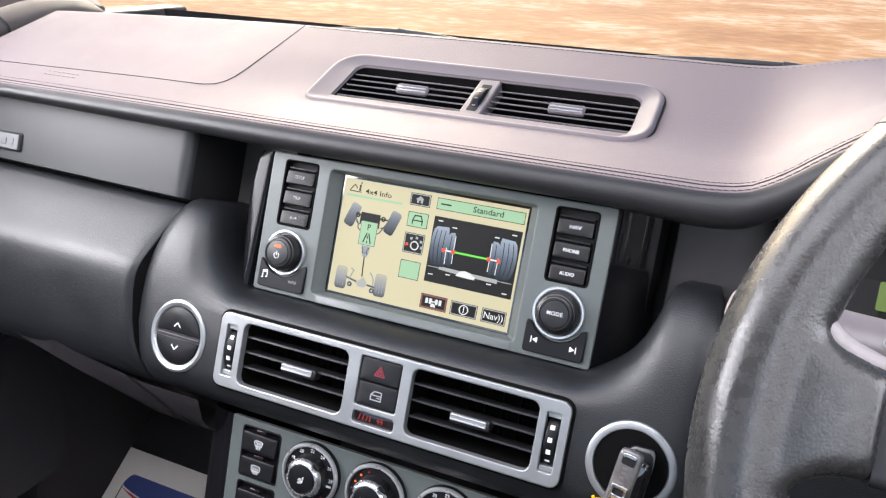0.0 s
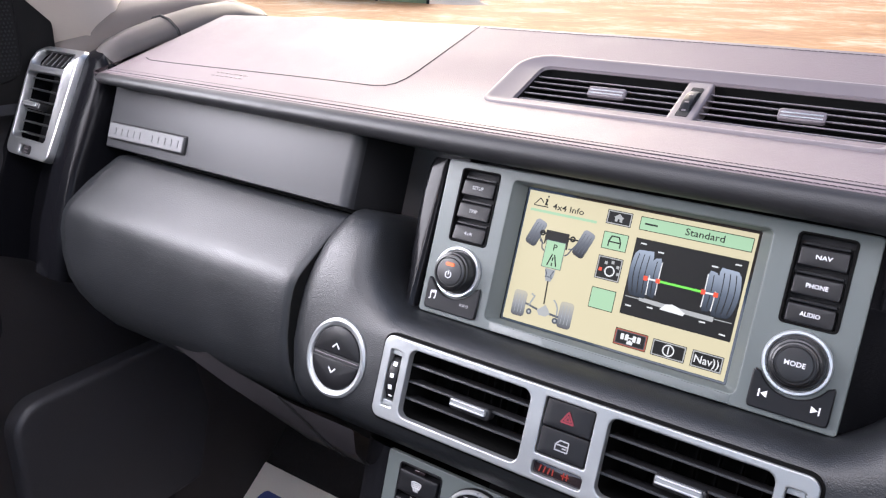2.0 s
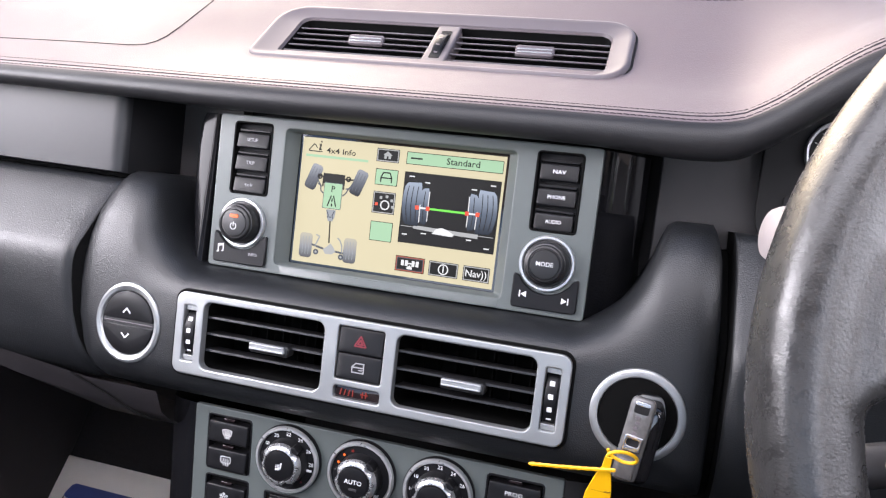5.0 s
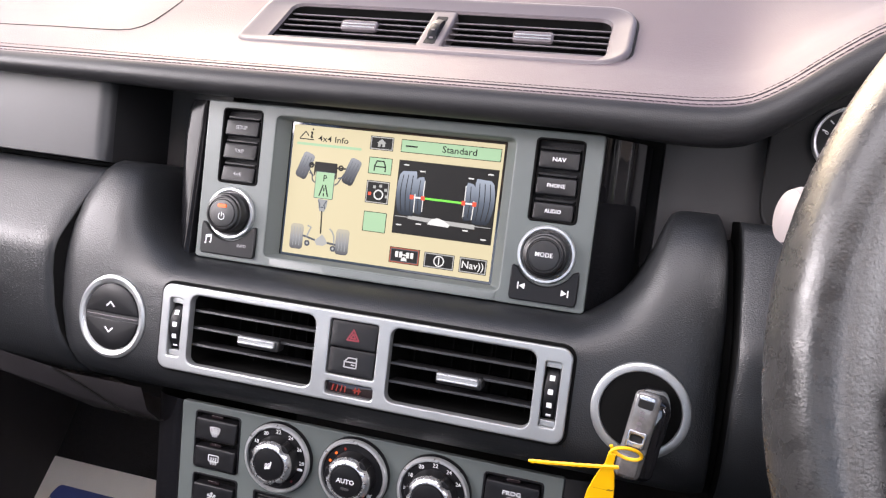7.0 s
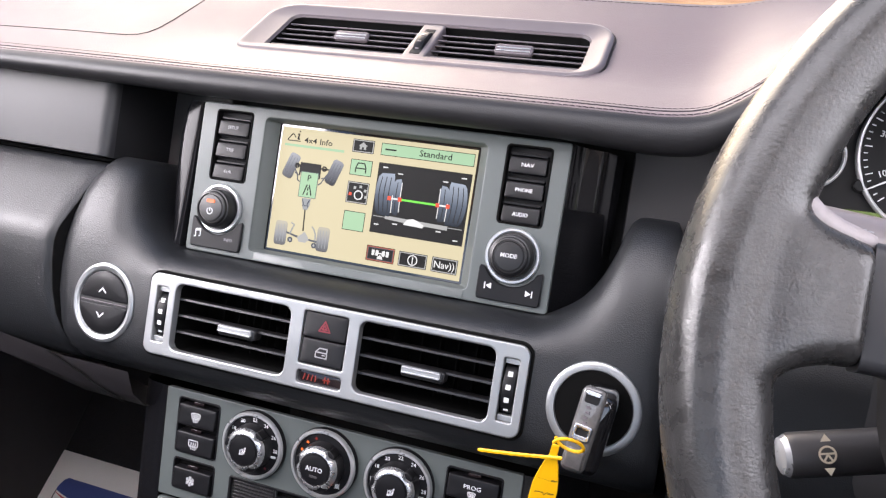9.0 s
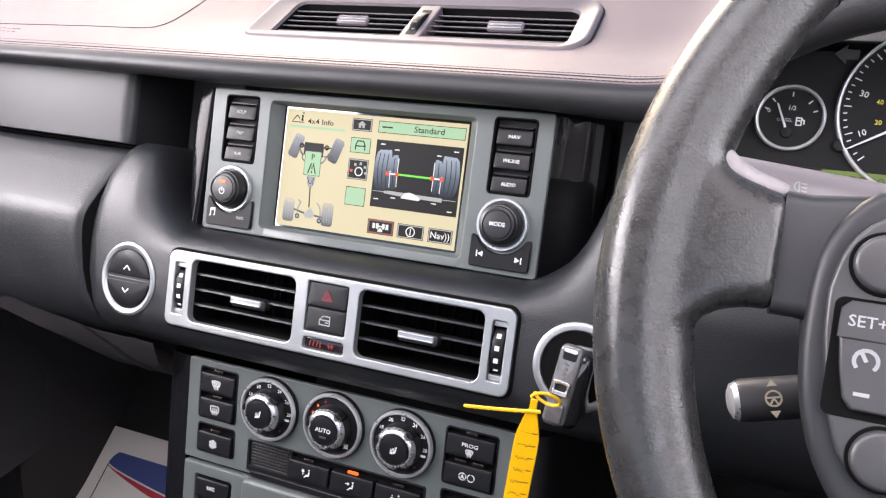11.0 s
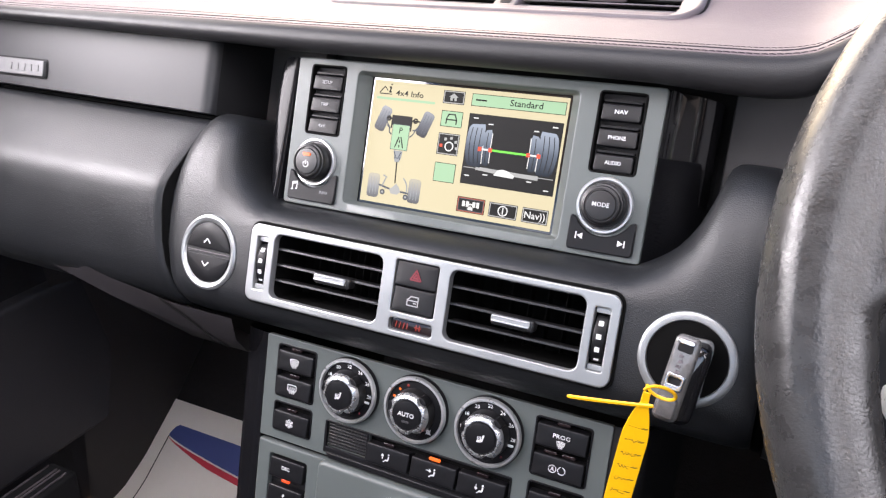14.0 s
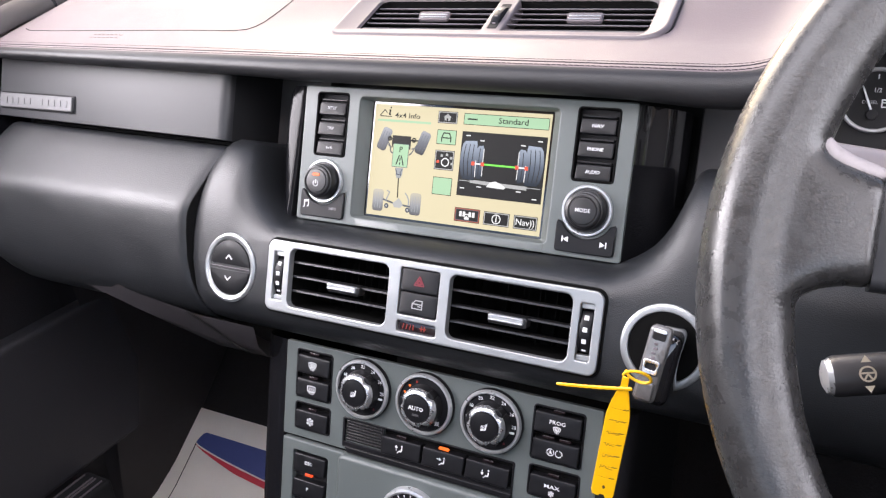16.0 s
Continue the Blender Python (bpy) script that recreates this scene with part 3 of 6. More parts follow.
def stitch_rows():
    for name, y, ln, gap, r in (("stitching", 0.0058, 0.0028, 0.0005, 0.00020), ("stitching", -0.0042, 0.0036, 0.0005, 0.00034)):
        bm = bmesh.new()
        x = -0.53
        while x < 0.50:
            z0, z1 = on_lip(x, y), on_lip(x + ln, y)
            tube([(x, y + 0.0003, z0 + 0.0001), (x + ln * 0.5, y, (z0 + z1) / 2 + 0.0003), (x + ln, y - 0.0003, z1 + 0.0001)], r, 4, bm)
            x += ln + gap
        part(name, bm, THREAD, dashboard, "row of dark stitches", at=DASH0, scale=1, kind="stuff")
    bm = bmesh.new()
    tube([(x, SEAM, top_z(x, SEAM) - 0.0002) for x in [-0.53 + 0.01 * i for i in range(104)]], 0.0008, 5, bm)
    part("seam", bm, THREAD, dashboard, at=DASH0, scale=1)
    bm = bmesh.new()
    x = -0.21
    while x < 0.45:
        y = rear_y(x) - 0.004
        tube([(x, y, top_z(x, y)), (x + 0.002, y, top_z(x, y) + 0.0002), (x + 0.004, y, top_z(x, y))], 0.0003, 4, bm)
        x += 0.0048
    part("rear_stitching", bm, THREAD, dashboard, at=DASH0, scale=1, kind="stuff")


stitch_rows()

# seam of the airbag lid
path = [(-0.516, 0.036), (-0.505, 0.0318), (-0.47, 0.032), (-0.40, 0.0345), (-0.34, 0.0368), (-0.29, 0.0385), (-0.250, 0.0390), (-0.234, 0.0402), (-0.2245, 0.0440), (-0.2195, 0.051), (-0.2170, 0.061), (-0.2162, 0.08), (-0.2160, 0.11), (-0.2160, 0.136), (-0.2160, 0.16), (-0.2160, 0.174)]
part("airbag_seam", tube([(x, y, top_z(x, y) - 0.0003) for x, y in path], 0.0007, 6), DARK, dashboard, "thin seam of the airbag lid", at=DASH0, scale=1)
# embossed airbag word, too faint to read
for i, y in [(i, y) for y in (0.0215, 0.0275) for i in range(7)]:
    x = -0.401 + i * 0.0058
    bm = bmesh.new()
    plate(bm, rrect(0.0042, 0.0034, 0.0008, 2, x, y), top_z(x, y) - 0.001, top_z(x, y) + 0.00004, 0.00003)
    part("embossed_mark", bm, PAD, dashboard, at=DASH0, scale=1)

# fascia: a pod with two horns round the head unit
H_TOP = ((0, -57), (136, -57), (146, -53), (155, -47.5), (164.5, -40), (176, -24), (181.3, -12.6), (187.7, 2), (192, 10), (197, 14), (204, 16), (232, 16))
H_TOP_LEFT = H_TOP[:6] + ((180.5, -13), (183.5, -5), (188, 1), (194, 4), (204, 6), (232, 6))


def side_edge(v, sign=-1):
    if sign > 0:
        return curve_at(v, ((-165, 225), (-120, 224.5), (-84, 224), (-57, 223.5), (-16, 221), (0, 219), (13, 215), (20, 211)))
    return curve_at(v, ((-160, 206), (-150, 214), (-130, 223), (-110, 229), (-75, 231), (-40, 227), (0, 217), (12, 213)))


def fascia_rows():
    us = [-228, -226, -222, -214, -206, -200, -194, -188, -182, -176, -170, -164, -158, -152, -146, -140, -134, -80, -20]
    us = us + [0] + [-u for u in reversed(us)]
    rows = []
    for u in us:
        vt = curve_at(abs(u), H_TOP if u > 0 else H_TOP_LEFT)
        prof = [(-158, -60), (-158, -5), (-156, 12), (-151, 26), (-143, 35), (-134, 39), (-127, 40), (-103, 40.5), (-79, 40)]
        for f, w in ((0.2, 39.2), (0.42, 37.0), (0.62, 33.0), (0.78, 27.5), (0.9, 20.5), (0.97, 13), (1.0, 5), (1.0, -10), (1.0, -70)):
            prof.append((-79 + (vt + 79) * f, w))
        row = []
        for v, w in prof:
            uu = u
            if abs(u) > 140:
                uu = math.copysign(140 + (abs(u) - 140) * (side_edge(v, u) - 140) / 88, u)
            if abs(u) > 214 and w > -5:
                w = w - (abs(u) - 214) ** 2 / 14 ** 2 * 7
            row.append((uu, v, w))
        rows.append(row)
    rows = [[(u, v, w - 25) for u, v, w in rows[0]]] + rows + [[(u, v, w - 25) for u, v, w in rows[-1]]]
    return [-229] + us + [229], rows


us, rows = fascia_rows()
bm = bmesh.new()
a, b = us.index(-134), us.index(134)
grid(bm, rows, lambda i, j: a <= i < b and 6 <= j < 8)
fascia = part("fascia", bm, BLACK, dashboard, "black grained fascia with a scooped top", at=DASH0 @ PANEL, angle=60)

# dark cavity behind the head unit
bm = bmesh.new()
plate(bm, rrect(540, 190, 5, 2, 0, 0), -80, -70, 1)
part("backing", bm, DARK, dashboard, at=DASH0 @ PANEL)
part("cubby_panel", slab(rrect(70, 110, 3, 3, 212, 30), -69, -40, 1.2), DARKGREY, dashboard, "dark grey panel at the back of the recess", at=DASH0 @ PANEL)
part("cubby_panel", slab(rrect(66, 168, 3, 3, -193, 10), -69, -56, 1.2), KICK, dashboard, "grey-brown panel at the back of the recess", at=DASH0 @ PANEL)
part("cubby_panel", slab(rrect(70, 60, 3, 3, 288, 0), -69, -52, 1.2), DARKGREY, dashboard, at=DASH0 @ PANEL)


def left_edge(v):
    return curve_at(v, ((-165, 462), (-150, 490), (-130, 520), (-110, 536), (-75, 546), (-40, 543), (-14, 530), (0, 522), (10, 520)))


def side_box(sign, name, label, category):
    """The bulging lower dash: glovebox lid, or the knee panel on the driver's side."""
    root = thing(name, PANEL @ shift(sign * 380, -80, 0), label, category)
    prof = [(-1.5, -60), (-1.5, 4), (-2.0, 7.5), (-3.8, 11.0), (-7.0, 13.8), (-20, 21.8), (-32, 29.2), (-44, 36.6), (-50, 40.2), (-54, 42.2), (-58, 43.6), (-62, 44.3), (-67, 44.6), (-80, 43.8), (-104, 41.2), (-122, 38.2), (-135, 34.0), (-147, 27.0), (-156, 17), (-161, 3), (-162, -40)]
    rows = []
    fs = [0, 0.006, 0.02, 0.05, 0.15, 0.3, 0.5, 0.7, 0.85, 0.93, 0.97, 0.99, 1.0]
    for f in fs:
        row = []
        for v, w in prof:
            a0, a1 = side_edge(v, sign) + (2.8 if sign < 0 else 7.0), left_edge(v)
            u = a0 + (a1 - a0) * f
            d = min(f, 1 - f) * (a1 - a0)
            if w > -5 and f < 0.5 and d < 7:
                w = w - (1 - d / 7) ** 2 * 3.5
            if w > -5 and f > 0.5 and d < 14:
                w = w - (1 - d / 14) ** 2 * 16
            rise = 4.5 * min(1.0, max(0.0, (u - 214) / 310)) * eased(v, -45, -2) if sign < 0 else 0.0
            if sign > 0:
                rise = 14.5 * eased(v, -58, -2)
            row.append((sign * u, v + rise, w))
        rows.append(row)
    bm = bmesh.new()
    grid(bm, rows)
    bm.faces.new([bm.verts.new(p) for p in rows[0]])
    bm.faces.new([bm.verts.new(p) for p in rows[-1]])
    bmesh.ops.remove_doubles(bm, verts=bm.verts, dist=0.001)
    lid = part("lid" if sign < 0 else "panel", bm, BLACK, root, at=shift(-sign * 380, 80, 0), angle=55)
    # end faces take VOID: the gap's shade is in their colour
    lid.data.materials.append(VOID)
    for f in lid.data.polygons:
        if len(f.vertices) > 8:
            f.material_index = 1
    seal = [(sign * (side_edge(v, sign) + (2 if sign < 0 else 3.5)), v, w - 24) for v, w in prof[2:-1]]
    part("gap_seal", tube(seal, 4.0, 6), VOID, root, "dark seal in the gap", at=shift(-sign * 380, 80, 0))
    top = [(sign * u, 0.8 + 4.5 * (u - 214) / 310, -6) for u in (225, 300, 400, 500)]
    if sign < 0:
        part("top_seal", tube(top, 2.2, 6), VOID, root, at=shift(-sign * 380, 80, 0))
    return root


side_box(-1, "glovebox", "closed black grained glovebox lid below the badge panel", "glovebox")
side_box(1, "knee_panel", "black grained lower dash panel beside the steering column", "knee panel")

# panel under the dash, sloping down to the console
bm = bmesh.new()
grid(bm, [[(u, -154 + k, 30), (u * 0.99, -172 + k, 23), (u * 0.98, -184 + k * 2, 8), (u * 0.96, -191 + k * 2, -60)] for u, k in ((-460, 34), (-380, 22), (-300, 8), (-220, 0), (-160, 0))])
bmesh.ops.solidify(bm, geom=bm.faces, thickness=2)
part("under_panel", bm, UNDER, dashboard, "plum-grey panel under the dash", at=DASH0 @ PANEL)
# seam across the under panel
part("under_seam", tube([(-234, -152, 33), (-205, -164, 28.5), (-184, -177, 20.5), (-172, -182, 15)], 0.8, 5), VOID, dashboard, at=DASH0 @ PANEL)

# satin trim strip with the badge
trim = thing("trim_panel", PANEL @ shift(-360, 32, 10), "satin dark grey trim panel with a badge", "trim panel")
prof = [(3, -14), (3, 2.6), (3.8, 4.0), (28, 4.4), (58, 4.0), (72, 3.6), (72, -14)]
rows = []
for u, d in ((-536, 8), (-532, 1), (-524, 0), (-360, 0), (-231, 0), (-226.5, 0.7), (-223.4, 2.4), (-221.4, 5), (-220.4, 9), (-220, 14), (-216, 76)):
    rows.append([(u, v + (4.5 * min(1.0, (-214 - u) / 310) if v < 5 else 0), w - d) for v, w in prof])
bm = bmesh.new()
grid(bm, [[(u + 360, v - 32, w) for u, v, w in row] for row in rows])
face = part("face", bm, SATIN, trim, angle=40)
face.data.materials.append(DARK)
for f in face.data.polygons:
    if f.center.x > 0.1393:
        f.material_index = 1
part("badge_shadow_gap", slab(rrect(112, 18, 2.2, 3, -110.5, -8), 3, 5.2, 0.4), DARK, trim)
badge = part("badge", slab(rrect(109, 14.6, 1.6, 3, -110.5, -8), 3, 8.2, 0.8), BADGE, trim, "small satin silver badge plate")
for k in range(11):
    if k != 5:
        part("letter_bar", slab(rrect(6.2, 6.6, 0.6, 2, -156 + 9.1 * k, -8), 8.2, 8.8, 0.2), BADGE, badge)


# ---- head unit ----
head_unit = thing("head_unit", PANEL, "grey head unit with a colour touch screen and buttons", "head unit")
bez_out = rrect(280.5, 113, 2.5, 3, 0.75, 0)
opening = rrect(170, 99, 3.5, 4)
wellL = rrect(29.5, 51.5, 2.2, 3, -111.2, 25.2)
wellR = rrect(29.5, 51.5, 2.2, 3, 113.8, 25.2)
part("bezel", holed(bez_out, [opening, wellL, wellR], -2, 10, 0.9), BEZEL, head_unit, "soft grey painted bezel")
# sloping reveal round the glass
bm = bmesh.new()
loft(bm, [[(x, y, 9.2) for x, y in opening], [(x, y, 7.6) for x, y in offset(opening, 1.0)], [(x, y, 1.6) for x, y in rrect(157, 95.6, 1.5, 4)], [(x, y, 0.2) for x, y in rrect(156, 94.8, 1.0, 4)]], cap0=False, cap1=False)
part("reveal", bm, BEZEL, head_unit)
# grip ledge under the glass
bm = bmesh.new()
lip_line = ((-80, 0.0), (-76, 2.2), (-40, 2.4), (-36, 3.4), (18, 3.4), (22, 2.4), (78, 2.2), (83, 0.0))
loft(bm, [[(u, -50.2, 9.6), (u, -50.6, 10.2 + 0.1 * h), (u, -54.6, 10.2 + 0.85 * h), (u, -55.8, 10.2 + 0.8 * h), (u, -56.2, 10.0), (u, -56.2, 9.6)] for u, h in lip_line])
part("ledge", bm, BEZEL, head_unit, "sloping grip ledge", angle=30)
part("well", slab(rrect(31, 53, 2, 3, -111.2, 25.2), -2, 4, 0.2), DARK, head_unit)
part("well", slab(rrect(31, 53, 2, 3, 113.8, 25.2), -2, 4, 0.2), DARK, head_unit)

for u in (-111.2, 113.8):
    part("well_frame", holed(rrect(31.6, 53.4, 3.0, 4, u, 25.2), [rrect(28.4, 50.4, 1.6, 3, u, 25.2)], 4, 10.6, 0.5), VOID, head_unit, "black frame round the buttons")


def key_cap(w, h, depth=6.0):
    """A push button with a crowned face, its lower edge proud of its upper one."""
    bm = slab(rrect(w, h, 1.2, 3), 0, depth, 0.9, 0.3)
    for v in bm.verts:
        if v.co.z > depth * 0.5:
            v.co.z += -v.co.y / h * 1.6
    return bm


first = None
for side, u, names in ((-1, -111.2, ("SETUP", "TRIP", "4x4i")), (1, 113.8, ("NAV", "PHONE", "AUDIO"))):
    for k, v in enumerate((39.2, 22.6, 6.4)):
        at = shift(u, v - 0.8, 4)
        if first is None:
            first = ob = part("button", key_cap(25.6, 11.2, 6.2), BUTTON, head_unit, at=at)
        else:
            ob = again("button", first, head_unit, at)
        writing("lettering", names[k], 2.6, INK if side > 0 else DIM_INK, ob, 0, 0.2, 7.0, width=(8.5, 11.5, 10.5)[k] if side > 0 else (9, 7, 6.5)[k])
        part("upper_lip", box(u - 12.4, u + 12.4, v + 5.5, v + 7.2, 4, 8.4, 0.5, 0.4), BUTTON, head_unit)


def rotary(u, v, name, ring_r):
    k = part("knob", lathe([(ring_r - 1.8, 0), (ring_r - 2, 1), (14.4, 1.2), (14.2, 9), (13.6, 10.2), (12.6, 10.6), (12.0, 12.2), (11.0, 12.6), (10.6, 11.8), (9.9, 11.9), (9.3, 12.7), (5, 13.2), (0, 13.3)], 48), KNOB, head_unit, "black rotary knob", at=shift(u, v, 10))
    part("ring", lathe([(ring_r - 3.0, 0), (ring_r - 2.9, 1.6), (ring_r - 2.0, 2.6), (ring_r - 0.6, 2.6), (ring_r, 1.6), (ring_r, 0)], 56), KNOBSILVER, k, "satin silver ring")
    return k


power = rotary(-113.2, -22.4, "power", 18.4)
mode = rotary(113.2, -21.8, "mode", 18.6)
writing("lettering", "MODE", 2.9, INK, mode, 0, 0.2, 13.35, width=11)
part("indicator", slab(rrect(7, 2.6, 1.0, 3, 0, 5.2), 12.9, 13.7, 0.3), ORANGE_LED, power, "lit orange indicator")
strokes("power_mark", [arc(2.3, 125, 415, 16, 0, -2.2), [(0, -2.0), (0, 0.8)]], 0.28, INK, power, w=13.3)


def rocker(u, w, left):
    """Two-way pad hollowed round the knob above it."""
    bm = bmesh.new()
    r = 20.0
    pts = [(-w / 2 + 1.5, -12.3), (w / 2 - 2.5, -12.3), (w / 2 - 0.6, -11.4), (w / 2, -9.5), (w / 2, 9), (w / 2 - 1, 10.3)]
    cut = [(x, y) for x, y in arc(r, -28, -152, 22, 0, 18.5) if abs(x) < w / 2 - 1.5]
    pts += cut
    pts += [(-w / 2 + 1, 10.3), (-w / 2, 9), (-w / 2, -9.5), (-w / 2 + 0.5, -11.4)]
    edges = []
    vs0 = [bm.verts.new((x, y, 0)) for x, y in pts]
    vs1 = [bm.verts.new((x, y, 2.0)) for x, y in pts]
    ins = offset(pts, 0.7)
    vs2 = [bm.verts.new((x, y, 2.6)) for x, y in ins]
    for q0, q1 in ((vs0, vs1), (vs1, vs2)):
        for i in range(len(pts)):
            j = (i + 1) % len(pts)
            bm.faces.new((q0[i], q0[j], q1[j], q1[i]))
    for i in range(len(pts)):
        edges.append(bm.edges.get((vs2[i], vs2[(i + 1) % len(pts)])))
    bmesh.ops.triangle_fill(bm, use_beauty=True, edges=edges, normal=(0, 0, 1))
    return part("rocker_pad", bm, BUTTON, head_unit, "black two-way pad", at=shift(u, -40.6, 10))


rk = rocker(-113.0, 43, True)
writing("lettering", "INFO", 2.3, DIM_INK, rk, 11.5, -4.2, 2.65, width=7)
strokes("note_mark", [[(-17, -5), (-17, 0.5), (-13, 1.3), (-13, -4.2)], [(-18, -5), (-17, -5)], [(-14, -4.2), (-13, -4.2)], [(-17, -0.6), (-13, 0.2)]], 0.35, INK, rk, w=2.65)
rk = rocker(114.0, 43.5, False)
part("arrow_mark", slab([(-15.5, -3.0), (-11.8, -5.0), (-11.8, -1.0)], 2.55, 2.7, 0.02), INK, rk)
strokes("arrow_bar", [[(-16.2, -5), (-16.2, -1)]], 0.4, INK, rk, w=2.65)
part("arrow_mark", slab([(11.6, -6.2), (15.3, -4.2), (11.6, -2.2)], 2.55, 2.7, 0.02), INK, rk)
strokes("arrow_bar", [[(16.0, -6.2), (16.0, -2.2)]], 0.4, INK, rk, w=2.65)

# gloss black cheeks on both sides
def cheek(sign):
    rows = []
    for v in (56, 53, 48, 30, 10, -10, -30, -48, -57):
        edge = curve_at(v, ((-57, 151), (-30, 155), (0, 159), (30, 161.5), (48, 161), (56, 158)))
        if sign < 0:
            row = [(138.6, 3), (142.4, 3), (142.8, 8.4 - v * 0.06), (143.6, 9.4 - v * 0.06), (147, 9.4 - v * 0.07), (edge - 5, 8.6 - v * 0.08), (edge - 2.4, 7.6 - v * 0.08), (edge - 1.0, 6.2 - v * 0.08), (edge - 0.2, 4.4 - v * 0.08), (edge, 1 - v * 0.08), (edge + 0.5, -62)]
        else:
            row = [(139, 9.2), (140.4, 7.6), (142.6, 4.0), (146, -1.5), (150.5, -6.8), (156, -11.8), (162, -19), (166.5, -29), (169.5, -41), (171, -66)]
        rows.append([(sign * u, v, w) for u, w in row])
    bm = bmesh.new()
    grid(bm, rows)
    return part("cheek", bm, STRIP if sign < 0 else GLOSS, head_unit, "gloss black side cheek", angle=60)


cheek(-1)
cheek(1)

# screen
screen = part("screen", slab(rrect(156, 95, 1.0, 3), -3, -0.6, 0.2), GLOSS, head_unit, "lit cream touch screen")


def ui(name, pts, material, layer=1):
    w = -0.6 + 0.1 * layer
    return part(name, slab(pts, w - 0.05, w + 0.05, 0.01), material, screen)


def rect(u0, u1, v0, v1, r=0.3):
    return rrect(u1 - u0, v1 - v0, r, 2, (u0 + u1) / 2, (v0 + v1) / 2)


ui("picture_ground", rect(-76.2, 76.2, -45.7, 45.7), S_CREAM, 1)
ui("title_line", rect(-73, -24, 31.8, 33.6), S_GREEN, 2)
writing("title", "4x4 Info", 4.2, S_BLACK, screen, -45.5, 37.2, -0.3, width=23)
strokes("hill_icon", [[(-71, 36.6), (-67.2, 41.2), (-65.8, 40.2), (-64.6, 38.6)], [(-71, 36), (-60.5, 36)]], 0.35, S_BLACK, screen, w=-0.35)
strokes("hill_letter", [[(-62.8, 41), (-61.8, 41), (-62.6, 37.6), (-61.4, 37.6)], [(-61.6, 43.0), (-61.4, 43.4)]], 0.6, S_BLACK, screen, w=-0.33)


def tile(u0, u1, v0, v1, edge, fill, name="tile"):
    ui(name, rect(u0, u1, v0, v1), S_BLACK, 2)
    if fill is S_GREEN:
        ui("tile_face", rect(u0 + 0.45, u1 - 0.45, v0 + 0.45, v1 - 0.45), fill, 3)
        return
    ui("tile_line", rect(u0 + 0.4, u1 - 0.4, v0 + 0.4, v1 - 0.4), S_PALE if edge is S_MID else edge, 2.5)
    ui("tile_face", rect(u0 + 1.1, u1 - 1.1, v0 + 1.1, v1 - 1.1), fill, 3)


tile(-18, -1, 33.5, 43, S_MID, S_BLACK)
ui("house_icon", [(-12.2, 35.8), (-10.4, 35.8), (-10.4, 37.6), (-9, 37.6), (-9, 35.8), (-7.2, 35.8), (-7.2, 38.4), (-6.2, 38.4), (-9.7, 41.2), (-13.2, 38.4), (-12.2, 38.4)], S_PALE, 4)
tile(-17.5, -0.5, 17, 28.5, S_MID, S_GREEN)
strokes("vehicle_icon", [[(-13, 19.3), (-13, 22.5), (-11.5, 26), (-6.5, 26), (-5, 22.5), (-5, 19.3)], [(-13.2, 22.2), (-4.8, 22.2)]], 0.45, S_BLACK, screen, w=-0.15)
tile(-17.5, -0.5, -3.2, 12.4, S_MID, S_BLACK)
strokes("dial_icon", [arc(3.1, 0, 360, 16, -8, 3.0)], 0.45, S_WHITE, screen, w=-0.15)
for a in (-10, 35, 80, 125):
    ui("dial_spot", rect(-8 + 6 * math.cos(radians(a)) - 1, -8 + 6 * math.cos(radians(a)) + 1, 3.2 + 6 * math.sin(radians(a)) - 1, 3.2 + 6 * math.sin(radians(a)) + 1), S_PALE, 4)
ui("dial_spot", rect(-15.6, -13.4, 2.2, 4.4), S_RED, 4)
tile(-17.2, -0.3, -23, -9, S_MID, S_GREEN)
tile(4.5, 74.5, 33.8, 42.6, S_MID, S_GREEN)
strokes("bar_mark", [[(8, 38.2), (16, 38.2)]], 0.55, S_BLACK, screen, w=-0.15)
writing("mode_text", "Standard", 4.6, S_BLACK, screen, 46, 38.2, -0.15, width=24)

# axle picture
ui("picture", rect(4.5, 74.5, -21.6, 28.6), S_BLACK, 2)


def tyre(u0, u1, v0, v1, sign, n):
    """A shaded tyre whose outer side (sign) bulges, with curved grooves."""
    h, w = v1 - v0, u1 - u0

    def edge(f, k):
        # f: across from the inner to the outer side, k: up
        bulge = math.sin(math.pi * min(max(k, 0.0), 1.0)) * 0.16 * w * (0.25 + f)
        x = f * w * (0.93 + 0.07 * k) + bulge - 0.10 * w
        return ((u0 if sign > 0 else u1) + sign * x, v0 + h * k)

    ks = [i / 10 for i in range(11)]
    side0 = [edge(0, k) for k in ks]
    side1 = [edge(1, k) for k in ks]
    side0[0], side1[0] = (side0[0][0] + sign * 0.8, v0), (side1[0][0] - sign * 1.0, v0 + 0.8)
    side0[-1], side1[-1] = (side0[-1][0] + sign * 0.8, v1), (side1[-1][0] - sign * 1.4, v1 - 0.6)
    pts = side1 + side0[::-1]
    ui("tyre", pts if sign > 0 else pts[::-1], S_TYRE, 4)
    for i in range(n):
        f = (i + 0.8) / (n + 0.6)
        strokes("groove", [[edge(f, k) for k in ks[1:-1]]], 0.26, S_BLACK, screen, w=-0.08)
    return side0


